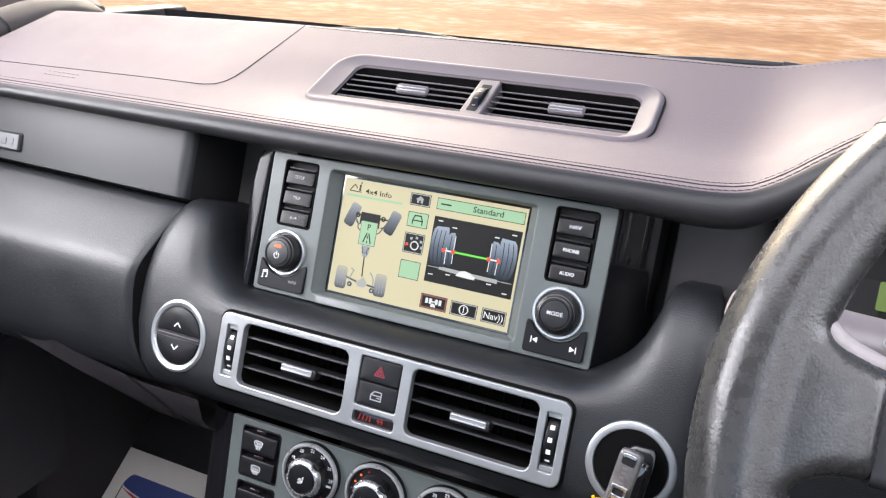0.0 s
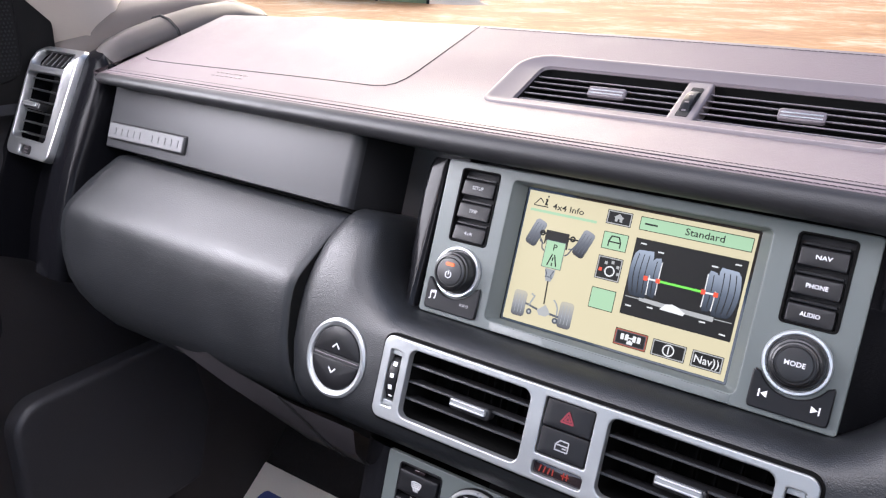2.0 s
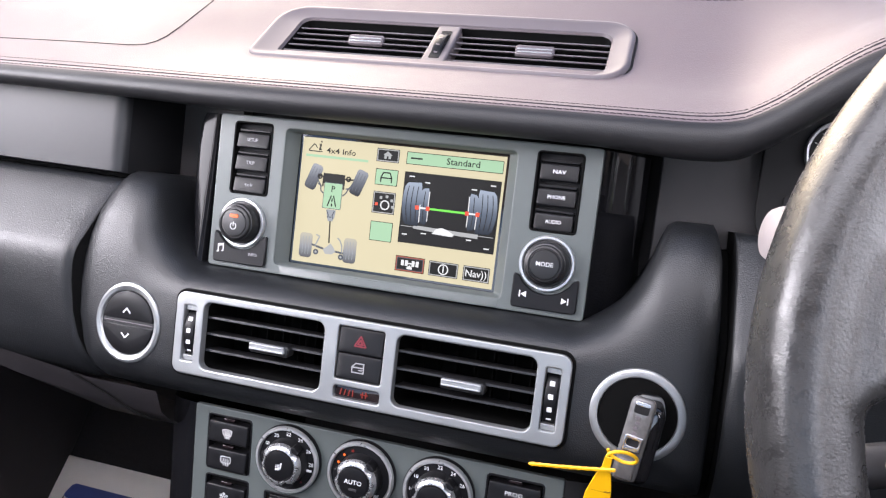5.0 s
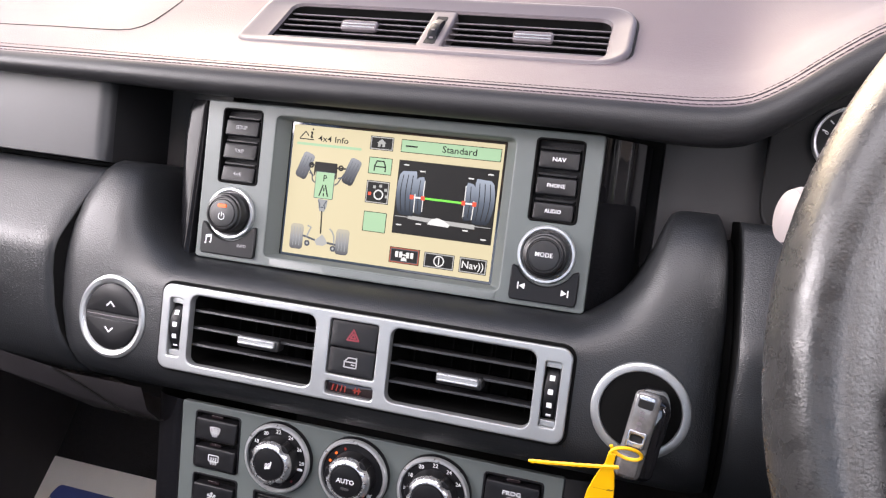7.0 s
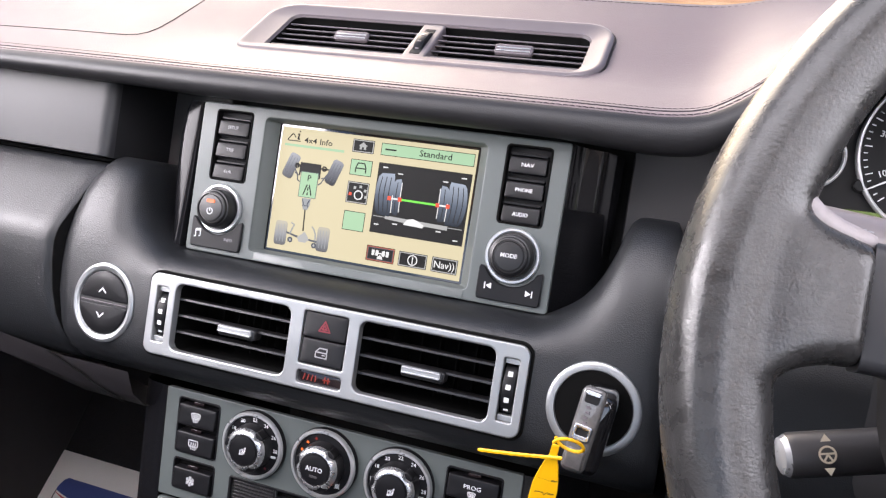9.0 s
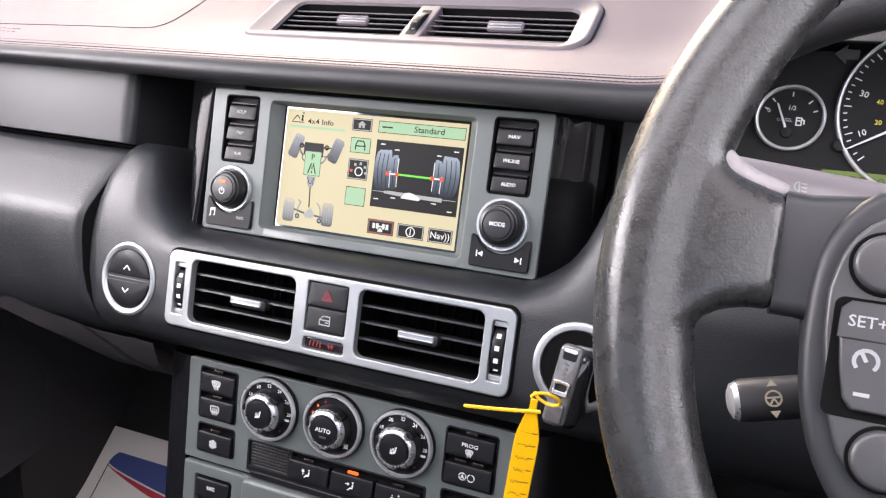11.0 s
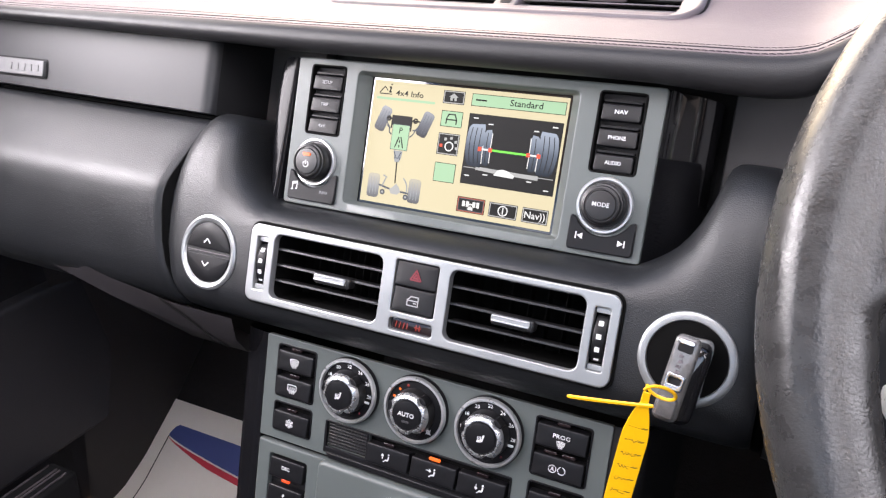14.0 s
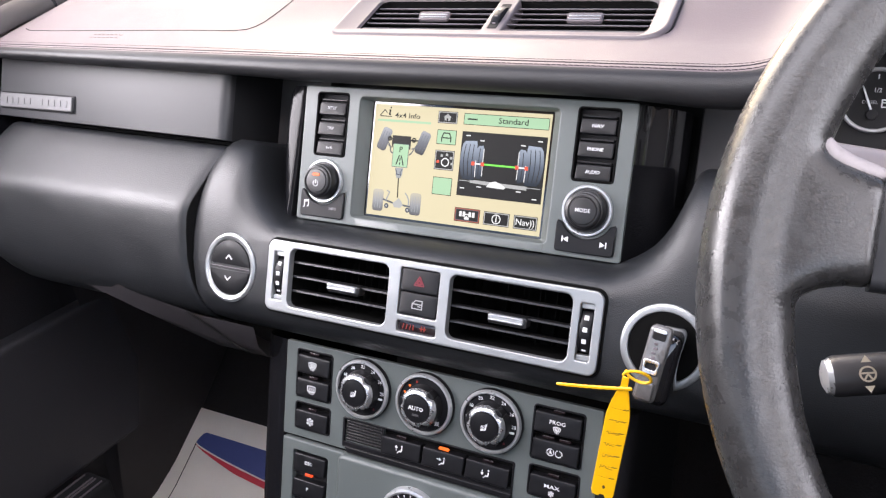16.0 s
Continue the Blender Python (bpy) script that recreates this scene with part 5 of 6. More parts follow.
def dial(u, v, numbers, cap_text, marks):
    d = part("dial", lathe([(25.9, -2), (25.9, 3.0), (25.2, 4.0), (22.2, 4.4), (15, 4.4)], 64), BUTTON, clim, "round black dial", at=shift(u, v, 0))
    part("ring", lathe([(22.3, 4.0), (22.4, 5.5), (23.0, 6.3), (24.4, 6.2), (25.2, 5.2), (25.5, 3.2)], 64), KNOBSILVER, d, "satin silver ring")
    # knob with three flats cut into its collar
    bm = bmesh.new()
    n = 72
    rings = []
    for r, w, k in ((16.8, 4.2, 1), (16.4, 7, 1), (15.2, 11.5, 1), (13.8, 15, 0.6), (12.8, 16.2, 0.1), (11.4, 16.5, 0), (10.9, 15.6, 0)):
        ring = []
        for i in range(n):
            a = 2 * math.pi * i / n
            cut = max(0, math.cos(3 * (a - radians(50)))) ** 8
            ring.append(((r - 2.4 * cut * k) * math.cos(a), (r - 2.4 * cut * k) * math.sin(a), w - 2.0 * cut * k))
        rings.append(ring)
    loft(bm, rings)
    kn = part("knob", bm, KNOB, d, "black knob body")
    bm = bmesh.new()
    rings = []
    for r, w, k in ((15.9, 13.2, 1.1), (15.3, 14.6, 0.9), (14.5, 15.8, 0.6), (13.1, 16.8, 0.2), (12.1, 16.9, 0), (11.5, 15.8, 0)):
        ring = []
        for i in range(n):
            a = 2 * math.pi * i / n
            cut = max(0, math.cos(3 * (a - radians(50)))) ** 8
            ring.append(((r - 2.0 * cut * k) * math.cos(a), (r - 2.0 * cut * k) * math.sin(a), w - 1.0 * cut * k))
        rings.append(ring)
    loft(bm, rings, cap0=False, cap1=False)
    part("collar", bm, COLLAR, kn, "satin silver collar")
    for a in (50, 170, 290):
        c, s = 14.6 * math.cos(radians(a)), 14.6 * math.sin(radians(a))
        part("grip", slab(rrect(5.0, 7.4, 1.4, 3), 6, 14.2, 0.8), BUTTON, d, at=shift(c, s, 0) @ Matrix.Rotation(radians(a), 4, 'Z'))
    part("cap", lathe([(11.4, 15), (11.4, 16.6), (10.8, 17.4), (9.0, 17.8), (0, 18.0)], 48), BUTTON, d, "black push cap")
    for k, tx in enumerate(numbers):
        a = radians(180 - k * 30)
        writing("lettering", tx, 2.8, INK, d, 19.4 * math.cos(a), 19.5 * math.sin(a), 4.5)
    if cap_text:
        writing("lettering", cap_text, 3.4, INK, d, 0, 0.6, 18.05, width=13)
        part("cap_lamp", slab(rrect(6, 1.8, 0.5, 2, 0, -4.8), 17.4, 18.1, 0.2), STALK, d)
    for line in marks:
        strokes("mark", [[(x * 0.78, y * 0.78) for x, y in l] for l in line], 0.24, INK, d, w=18.05)
    return d


seat = [[(3.4, 4.0), (2.4, -1.4), (1.6, -2.4), (-2.6, -3.4)], [(2.6, 3.9), (1.7, -0.9), (1.0, -1.6), (-2.6, -2.4), (-2.6, -3.4)]] + [wavy(x, -1.4 + 0.25 * x, 2.2 + 0.25 * x, 0.3) for x in (-2.2, -0.8, 0.6)]
nums = ("16", "18", "20", "22", "24", "26", "28")
d1 = dial(-58, -26, nums, None, [seat])
d2 = dial(0, -25.6, (), "AUTO", [])
d3 = dial(58, -26.2, nums, None, [seat])
for d in (d1, d3):
    part("red_spot", slab(ellipse(0.9, 0.9, 10, 12.5, -14.6), 4.3, 4.6, 0.1), RED, d)
    part("pointer", slab(rrect(4.2, 1.7, 0.6, 2, 18.2, -4.6), 4.3, 5.0, 0.3), INK, d)
for a in (112, 135, 158):
    part("scale_spot", slab(ellipse(1.0, 1.0, 10, 18.8 * math.cos(radians(a)), 18.8 * math.sin(radians(a))), 4.3, 4.7, 0.1), ORANGE_LED if a > 120 else RED_LED, d2)
strokes("fan_mark", [arc(1.4, 0, 360, 8, 13.2, -13.2), [(11.4, -15), (15, -11.4)], [(11.4, -11.4), (15, -15)]], 0.35, INK, d2, w=4.5)

# intake grille and air direction buttons
grille = part("grille", slab(rrect(37, 20, 1, 3, -56, -66.5), -4.5, -2.2, 0.2), DARK, clim)
rib = None
for k in range(7):
    at = shift(-56, -58.6 - 2.6 * k, -2.2)
    rib = again("rib", rib, grille, at) if rib else part("rib", slab(rrect(35, 1.1, 0.3, 2), 0, 1.8, 0.3), SLAT, grille, at=at)
person = [arc(0.5, 0, 360, 6, 2.0, 3.2), arc(0.2, 0, 360, 6, 2.0, 3.2), [(1.9, 2.0), (1.5, -0.6)], [(2.3, 1.6), (2.0, -0.8)], [(1.6, -0.9), (-0.6, -1.3), (-1.5, -3.0), (-2.3, -3.0)], [(1.9, -1.4), (-0.3, -1.8)]]
up_arrow = [[(-3.2, -1.2), (-3.2, 2.4)], [(-4.2, 1.4), (-3.2, 2.9), (-2.2, 1.4), (-4.2, 1.4)], [(-3.6, 1.7), (-2.8, 1.7)]]
side_arrow = [[(-4.6, 1.6), (-1.6, 1.6)], [(-2.2, 2.6), (-0.8, 1.6), (-2.2, 0.6), (-2.2, 2.6)], [(-1.8, 2.0), (-1.8, 1.2)]]
down_arrow = [[(-3.2, 2.9), (-3.2, 0.2)], [(-4.2, 0.6), (-3.2, -0.9), (-2.2, 0.6), (-4.2, 0.6)], [(-3.6, 0.3), (-2.8, 0.3)]]
for u, m, lit in ((-19, up_arrow, False), (19.5, side_arrow, True), (58, down_arrow, False)):
    climate_button(36.6, 15.2, u, -69.4, m + [l for l in person], label="black air direction button", lit=lit)

part("button_frame", holed(rrect(156.5, 27, 1.6, 3, 1.4, -68.4), [rrect(37, 20.4, 1, 3, -56, -66.6), rrect(115.6, 20.8, 1, 3, 20.2, -67)], -1, 0.9, 0.6), BUTTON, clim, "black frame round the grille and buttons")
part("ledge", slab([(-70, -85.6), (80, -85.6), (79, -80.5), (-74, -80.5)], -1, 2.6, 1.2), BUTTON, clim, "black ledge")

# ---- lower console ----
console = thing("centre_console", CLIMATE @ shift(0, -87, 0), "grey lower centre console with buttons beside gloss black sides", "centre console")
wells = [rrect(36, 60, 2.2, 3, -108.6, -41)]
part("faceplate", holed(rrect(282, 170, 1.2, 2, 2, -86), wells, -5, 0.5, 1.5), BEZEL, console, "soft grey faceplate")
part("well", slab(rrect(37, 61, 2, 3, -108.6, -41), -9, -5.4, 0.1), DARK, console)
out = [(-77, -170)] + arc(6, 180, 90, 5, -71, -6) + arc(6, 90, 0, 5, 78, -6) + [(84, -170)]
part("raised_arch", slab([(x, y) for x, y in reversed(out)], -0.4, 7.0, 3.2), BEZEL, console, "raised grey arch")
for k, (tx, lit) in enumerate((("DSC", True), ("P", False))):
    ob = part("button", key_cap(33, 16, 7.4), BUTTON, console, at=shift(-108.6, -21 - k * 24, -5.4))
    writing("lettering", tx, 3.0, INK, ob, 0, 1.6, 8.25)
    part("lamp_strip", slab(rrect(7.5, 2.4, 0.6, 2, 0, -9.6), 5.4, 7.4, 0.3), DSC_LED if lit else SMOKED, ob, "lit orange lamp" if lit else "")
kn = part("terrain_knob", lathe([(26, 3), (26, 7), (25, 8), (22, 8.2), (20, 8.2), (18.5, 14), (17, 15), (0, 15.4)], 56), BUTTON, console, "black rotary terrain dial", at=shift(-2, -37, 3.6))
part("ring", lathe([(23.6, 6.5), (23.8, 8.6), (25.2, 9.4), (27.2, 8.8), (28, 6.6), (28, 2.5)], 56), KNOBSILVER, kn, "satin silver ring")
for k in range(9):
    a = radians(150 - 15 * k)
    strokes("tick", [[(20.4 * math.cos(a), 20.4 * math.sin(a)), (22.6 * math.cos(a), 22.6 * math.sin(a))]], 0.35, RED if k == 5 else INK, kn, w=8.3)
for s in (-1, 1):
    bm = bmesh.new()
    rows = []
    for v in (88, 60, 0, -80, -170, -420):
        rows.append([(s * u, v, w) for u, w in ((139, -1), (141, -0.5), (156, -3), (163, -7), (166, -14), (167, -60), (168, -260))])
    grid(bm, rows)
    part("side_panel", bm, GLOSS if s < 0 else DARK, console, "gloss black side panel" if s < 0 else "black side panel", angle=50)
bm = bmesh.new()
plate(bm, rrect(334, 90, 4, 2, 0, -215), -60, -1, 3)
part("base", bm, DARK, console)

# ---- top vent ----
tv = thing("defrost_vent", TOP, "grey framed air vent let into the dash top", "air vent")
o_out = rrect4(-146, 144, -41.5, 39.5, (22, 26, 10, 24), 8)
o_in = rrect4(-123.5, 127.5, -33, 24.5, (10, 8, 6, 12), 8)
bm = bmesh.new()
rings = []
for d, w in ((-1.2, -6), (-0.4, 1.0), (0.8, 2.8), (2.6, 3.2), (4.6, 2.4)):
    rings.append([(x, y, w) for x, y in offset(o_out, d)])
rings.append([(x, y, 0.2) for x, y in offset(o_in, -1)])
rings.append([(x, y, -2.5) for x, y in o_in])
loft(bm, rings, cap0=False, cap1=False)
# throat and well below get their depth shade from VOID's colour
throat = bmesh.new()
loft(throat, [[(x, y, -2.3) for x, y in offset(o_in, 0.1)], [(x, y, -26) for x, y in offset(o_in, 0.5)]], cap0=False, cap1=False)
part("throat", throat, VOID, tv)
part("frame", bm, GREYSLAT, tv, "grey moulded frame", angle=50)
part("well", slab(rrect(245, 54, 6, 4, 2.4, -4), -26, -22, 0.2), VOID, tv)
part("gap", tube([(x, y, -0.5) for x, y in offset(o_out, -1.2)] + [(*offset(o_out, -1.2)[0], -0.5)], 0.9, 5), DARK, tv, "dark gap round the frame")
slat0 = None
for cu, L in ((-65, 116), (69.5, 116)):
    for k in range(6):
        m = shift(cu, -26 + 8.6 * k, -6.0) @ Matrix.Rotation(radians(55), 4, 'X')
        if slat0 is None:
            bm = bmesh.new()
            sec = ((-0.35, -8), (-0.6, 2.6), (-0.5, 3.8), (0.0, 4.1), (0.5, 3.8), (0.6, 2.6), (0.35, -8))
            loft(bm, [[(-L / 2, y, w) for y, w in sec], [(L / 2, y, w) for y, w in sec]])
            # TIP paints the bright edge lines into the whole blade
            slat0 = part("slat", bm, TIP, tv, at=m)
        else:
            again("slat", slat0, tv, m)
part("bridge", slab(rrect(18.5, 58, 2, 3, 2, -4), -14, -0.5, 1.5), GREYSLAT, tv, "grey centre bridge")
part("wheel_slot", slab(rrect(8.4, 40, 1, 3, 2, -4), -0.6, -0.2, 0.1), DARK, tv)
thumbwheel(tv, 2, -4, 32, -3.5, 6.8, marks=False)
for u, v in ((-60, -1.5), (74, -2.5)):
    t = part("tab", slab(rrect(29, 9, 2.0, 3), -1.4, 1.6, 0.9), GREYSLAT, tv, "ribbed grey finger tab", at=shift(u, v, -2.6) @ Matrix.Rotation(radians(20), 4, 'X'))
    for k in (-2.2, 0.6):
        part("rib", slab(rrect(26, 1.2, 0.5, 2, 0, k), 1.4, 2.3, 0.3), SIDE_SILVER, t)

# ---- passenger end of the dash ----
SIDE = tilted(radians(23.7), -0.6165, -0.0195, 0.7471)
sv = thing("side_vent", SIDE @ Matrix.Rotation(radians(-1), 4, 'Z') @ Matrix.Rotation(radians(-2.5), 4, 'Y'), "upright side air vent in a bright silver frame", "air vent")
outer = rrect(82.4, 119, 10, 5)
part("frame", holed(outer, [rrect(64, 70, 5, 4, -4, -6.5), rrect(66, 18, 5, 4, -2, 44.5), rrect(22, 9, 2, 3, -4, -52)], -6, 3.5, 1.6), SIDE_SILVER, sv, "bright silver frame")
part("well", slab(rrect(76, 112, 6, 4), -30, -26, 0.2), DARK, sv)
for o in sv.children:
    for v in o.data.vertices:
        if v.co.y > 0.034 and v.co.z > -0.02:
            v.co.z -= (v.co.y - 0.034) ** 2 * 22
slat0 = None
for k in range(6):
    m = shift(-4, -35 + 11.6 * k, -7) @ Matrix.Rotation(radians(3), 4, 'X')
    if slat0 is None:
        slat0 = part("slat", box(-31, 31, -0.9, 0.9, -8, 4, 0.5, 0.5), SLAT, sv, at=m)
    else:
        again("slat", slat0, sv, m)
vane = None
for k in range(6):
    m = shift(-26 + 9.4 * k, 44.5, -11) @ Matrix.Rotation(radians(-28), 4, "X") @ Matrix.Rotation(radians(15), 4, 'Y')
    vane = again("vane", vane, sv, m) if vane else part("vane", box(-0.9, 0.9, -10, 10, -6, 4, 0.4, 0.4), STALK, sv, at=m)
tab("tab", sv, shift(-18, -6, -8))
thumbwheel(sv, -4, -52, 13, -1, 16, marks=False)

# gloss black cheek between side vent and dash, and the end cap over it
bm = bmesh.new()
rows = []
for v, w in ((69, -14), (66, -9), (60, -2.5), (50, 2), (0, 5), (-60, 8), (-120, 6), (-170, -2)):
    rows.append([(min(u, 62) if v > 58 else u, v, w + d - (34 if v > 55 and u < 39 else 0)) for u, d in ((-70, -60), (-66, -14), (-40, -8), (-38, -46), (38, -46), (39.5, -10), (46, -8.2), (58, -7.6), (70, -8.6), (75, -10.6), (77.6, -14), (78.6, -20), (79, -70))])
grid(bm, rows)
part("end_cheek", bm, INKY, dashboard, "black cheek round the side vent", at=DASH0 @ SIDE, angle=50)
bm = bmesh.new()
rows = []
for y, zt, xl, xr in ((0.011, 0.786, -0.571, -0.548), (0.0115, 0.794, -0.572, -0.546), (0.016, 0.8025, -0.575, -0.544), (0.03, 0.8105, -0.582, -0.542), (0.06, 0.8195, -0.590, -0.542), (0.10, 0.828, -0.599, -0.544), (0.15, 0.837, -0.606, -0.549), (0.20, 0.841, -0.61, -0.553), (0.24, 0.834, -0.613, -0.556), (0.28, 0.81, -0.616, -0.558)):
    wd = xr - xl
    k = 0.35 if zt < 0.79 else 1.0
    rows.append([(xl + wd * f, y, zt - d * k) for f, d in ((-0.03, 0.042), (0.0, 0.026), (0.1, 0.012), (0.26, 0.003), (0.5, 0.0), (0.72, 0.003), (0.88, 0.009), (0.97, 0.013), (1.0, 0.018), (1.01, 0.036))])
joint = [(x, y, z + 0.0004) for x, y, z in rows[5]]
rows.insert(0, [(x, y + 0.012, 0.764) for x, y, z in rows[0]])
grid(bm, rows)
bmesh.ops.solidify(bm, geom=bm.faces, thickness=0.003)
part("end_cap", bm, END_TRIM, dashboard, "dark end cap of the dash", at=DASH0, scale=1, angle=60)
part("end_cap_joint", tube(joint, 0.0018, 6), DARK, dashboard, at=DASH0, scale=1)

# windscreen pillars
for s in (-1, 1):
    bm = bmesh.new()
    rings = []
    for f in (0, 0.1, 0.25, 0.5, 0.75, 1.0):
        cx, cy, cz = s * (0.715 - 0.10 * f), 0.10 - 0.36 * f, 0.79 + 0.53 * f
        rings.append([(cx + a * 0.055 * s, cy + b * 0.06, cz + b * 0.02) for a, b in ((1, -1), (1, 1), (-0.1, 1.1), (-0.8, 0.5), (-1, -0.3), (-0.5, -1))])
    loft(bm, rings)
    tagged(part("trim_pillar", bm, PILLAR, scale=1, angle=70), "cream windscreen pillar trim", "trim", kind="structure")

# foot of the passenger side pillar, beside the end cap
bm = bmesh.new()
rings = []
for y, zt, xr in ((0.015, 0.785, -0.664), (0.04, 0.803, -0.660), (0.08, 0.822, -0.650), (0.13, 0.836, -0.640), (0.19, 0.845, -0.632), (0.25, 0.844, -0.626), (0.31, 0.828, -0.622)):
    rings.append([(-0.76, y, 0.74), (-0.76, y, zt - 0.004), (-0.70, y, zt), (xr - 0.018, y, zt - 0.002), (xr - 0.004, y, zt - 0.010), (xr, y, zt - 0.03), (xr, y, 0.74)])
loft(bm, rings)
# FOOT's colour holds the shade at the pillar's base
tagged(part("trim_pillar_foot", bm, FOOT, scale=1, angle=50), "moulded foot of the windscreen pillar, its shade painted taupe", "trim", kind="structure")

# ---- passenger door ----
door = thing("door_1", Matrix.Translation((-0.70, -0.2, 0.3)), "dark passenger door trim with speaker and armrest", "door", kind="structure")
DR = Matrix.Translation((0.70, 0.2, -0.3))
bm = bmesh.new()
rows = []
for y in (-0.62, -0.40, -0.20, -0.10, 0.0, 0.06, 0.10):
    rows.append([(x, y, z) for x, z in ((-0.712, 0.84), (-0.700, 0.832), (-0.690, 0.80), (-0.686, 0.775), (-0.674, 0.748), (-0.664, 0.737), (-0.662, 0.729), (-0.672, 0.722), (-0.675, 0.694), (-0.668, 0.688), (-0.664, 0.682), (-0.668, 0.655), (-0.682, 0.60), (-0.690, 0.45), (-0.692, 0.25), (-0.694, 0.02))])
grid(bm, rows)
bmesh.ops.solidify(bm, geom=bm.faces, thickness=-0.01)
part("panel", bm, DOOR, door, at=DR, scale=1, angle=60)
# sail panel with a fine speaker grille
SAIL = Matrix(((0, 0, 1, -0.672), (1, 0, 0, -0.062), (0, 1, 0, 0.838), (0, 0, 0, 1)))
part("sail_panel", slab(rrect(190, 176, 30, 5, 0, -18), -30, 6, 3), SAIL_BLACK, door, "black sail panel", at=DR @ SAIL)
part("speaker_grille", slab(rrect(130, 116, 24, 5, -10, -19), 5, 8, 1.5), SAIL_BLACK, door, "black speaker mesh", at=DR @ SAIL)
bm = bmesh.new()
for i in range(30):
    for j in range(26):
        u, v = -68 + i * 4.0 + (j % 2) * 2, -69 + j * 4.0
        plate(bm, rrect(2.2, 2.2, 0.9, 1, u, v), 7.6, 8.5, 0.2)
part("mesh_dots", bm, DARK, door, at=DR @ SAIL, kind="stuff")
POCKET = Matrix(((0, 0, 1, -0.686), (1, 0, 0, -0.168), (0, 1, 0, 0.522), (0, 0, 0, 1)))
part("speaker_surround", holed(rrect4(-85, 85, -57, 57, (26, 26, 40, 40)), [rrect4(-81.5, 81.5, -53.5, 53.5, (23, 23, 37, 37))], 0, 7, 1.4), CHROME, door, "thin bright speaker surround", at=DR @ POCKET)
part("speaker_rim", holed(rrect4(-98, 98, -70, 70, (34, 34, 48, 48)), [rrect4(-85.5, 85.5, -57.5, 57.5, (26, 26, 40, 40))], -2, 5, 3), DARK, door, at=DR @ POCKET)
part("speaker_face", slab(rrect(163, 107, 26, 6), -2, 2, 0.4), DARK, door, at=DR @ POCKET)
bm = bmesh.new()
for i in range(26):
    for j in range(18):
        u, v = -68 + i * 5.4, -44 + j * 5.2
        plate(bm, rrect(2.2, 2.2, 0.9, 1, u, v), 1.8, 2.8, 0.2)
part("speaker_dots", bm, STALK, door, at=DR @ POCKET, kind="stuff")
BIN = Matrix(((0, 0, 1, -0.690), (1, 0, 0, 0.06), (0, 1, 0, 0.27), (0, 0, 0, 1)))
part("door_bin", slab(rrect(300, 245, 40, 6, 0, 0), 0, 26, 8), DOOR, door, "moulded door pocket", at=DR @ BIN)

# kick panel of the footwell and a tread strip
bm = bmesh.new()
grid(bm, [[(-0.668, 0.09, 0.0), (-0.672, 0.13, 0.25), (-0.668, 0.10, 0.52)], [(-0.655, 0.20, 0.03), (-0.660, 0.21, 0.27), (-0.655, 0.19, 0.54)], [(-0.655, 0.46, 0.20), (-0.66, 0.46, 0.4), (-0.655, 0.46, 0.55)]])
bmesh.ops.solidify(bm, geom=bm.faces, thickness=0.006)
part("kick_panel", bm, KICK, dashboard, at=DASH0, scale=1, angle=80)
tread = thing("sill_tread", Matrix.Translation((-0.646, -0.22, 0.0)), "ribbed dark sill tread strip by the door", "sill tread")
part("plate", slab(rrect(52, 550, 6, 3), 0, 138, 5), DARK, tread)
for u in (-20, -3, 3, 16):
    part("rib", slab(rrect(2.6, 520, 1, 2, u, 6), 137.5, 140, 0.8), GREYSLAT, tread)

# ---- paper floor mat ----
mat_thing = thing("paper_mat", Matrix.Translation((-0.46, 0.05, 0.0)), "cream paper floor mat with a blue and red printed panel", "paper mat")


def mat_z(y):
    """Height of the carpet under the paper."""
    line = ((-1, 0), (0.05, 0), (0.12, 0.004), (0.16, 0.02), (0.29, 0.115), (0.45, 0.26))
    return float(np.interp(y, [p[0] for p in line], [p[1] for p in line])) + 0.002


def paper(name, x0f, x1f, y0, y1, material, lift, label=""):
    bm = bmesh.new()
    n = 16
    rows = []
    for i in range(n + 1):
        y = y0 + (y1 - y0) * i / n
        a, b = x0f(y), x1f(y)
        rows.append([(a + (b - a) * k / 6 + 0.46, y - 0.05, mat_z(y) + lift) for k in range(7)])
    grid(bm, rows)
    bmesh.ops.solidify(bm, geom=bm.faces, thickness=0.0006)
    return part(name, bm, material, mat_thing, label, scale=1)


paper("sheet", lambda y: -0.664, lambda y: -0.24, -0.22, 0.278, PAPER, 0.0)


def sweep_y(x):
    """Lower edge of the blue print."""
    return 0.231 - 0.034 * max(0.0, (x + 0.632) / 0.36) ** 0.667


def print_band(name, x0, x1, low, high, material, lift, label=""):
    bm = bmesh.new()
    rows = []
    n = 30
    for i in range(n + 1):
        x = x0 + (x1 - x0) * (i / n) ** 1.5
        a, b = low(x), high(x)
        rows.append([(x + 0.46, a + (b - a) * k / 6 - 0.05, mat_z(a + (b - a) * k / 6) + lift) for k in range(7)])
    grid(bm, rows)
    bmesh.ops.solidify(bm, geom=bm.faces, thickness=0.0005)
    part(name, bm, material, mat_thing, label, scale=1)


print_band("blue_panel", -0.6315, -0.28, sweep_y, lambda x: 0.247 - 0.015 * max(0, 1 - (x + 0.632) / 0.014) ** 2.5, BLUE, 0.0012, "blue printed panel")
print_band("red_stripe", -0.6320, -0.28, lambda x: sweep_y(x) - 0.0025 - 0.0075 * min(1, (x + 0.634) / 0.1), lambda x: sweep_y(x) - 0.0022, CRIMSON, 0.0014, "red printed stripe")
bm = bmesh.new()
tube([(-0.631 + 0.46, y - 0.05, mat_z(y) + 0.001) for y in [0.230 - 0.02 * i for i in range(21)]], 0.0009, 4, bm)
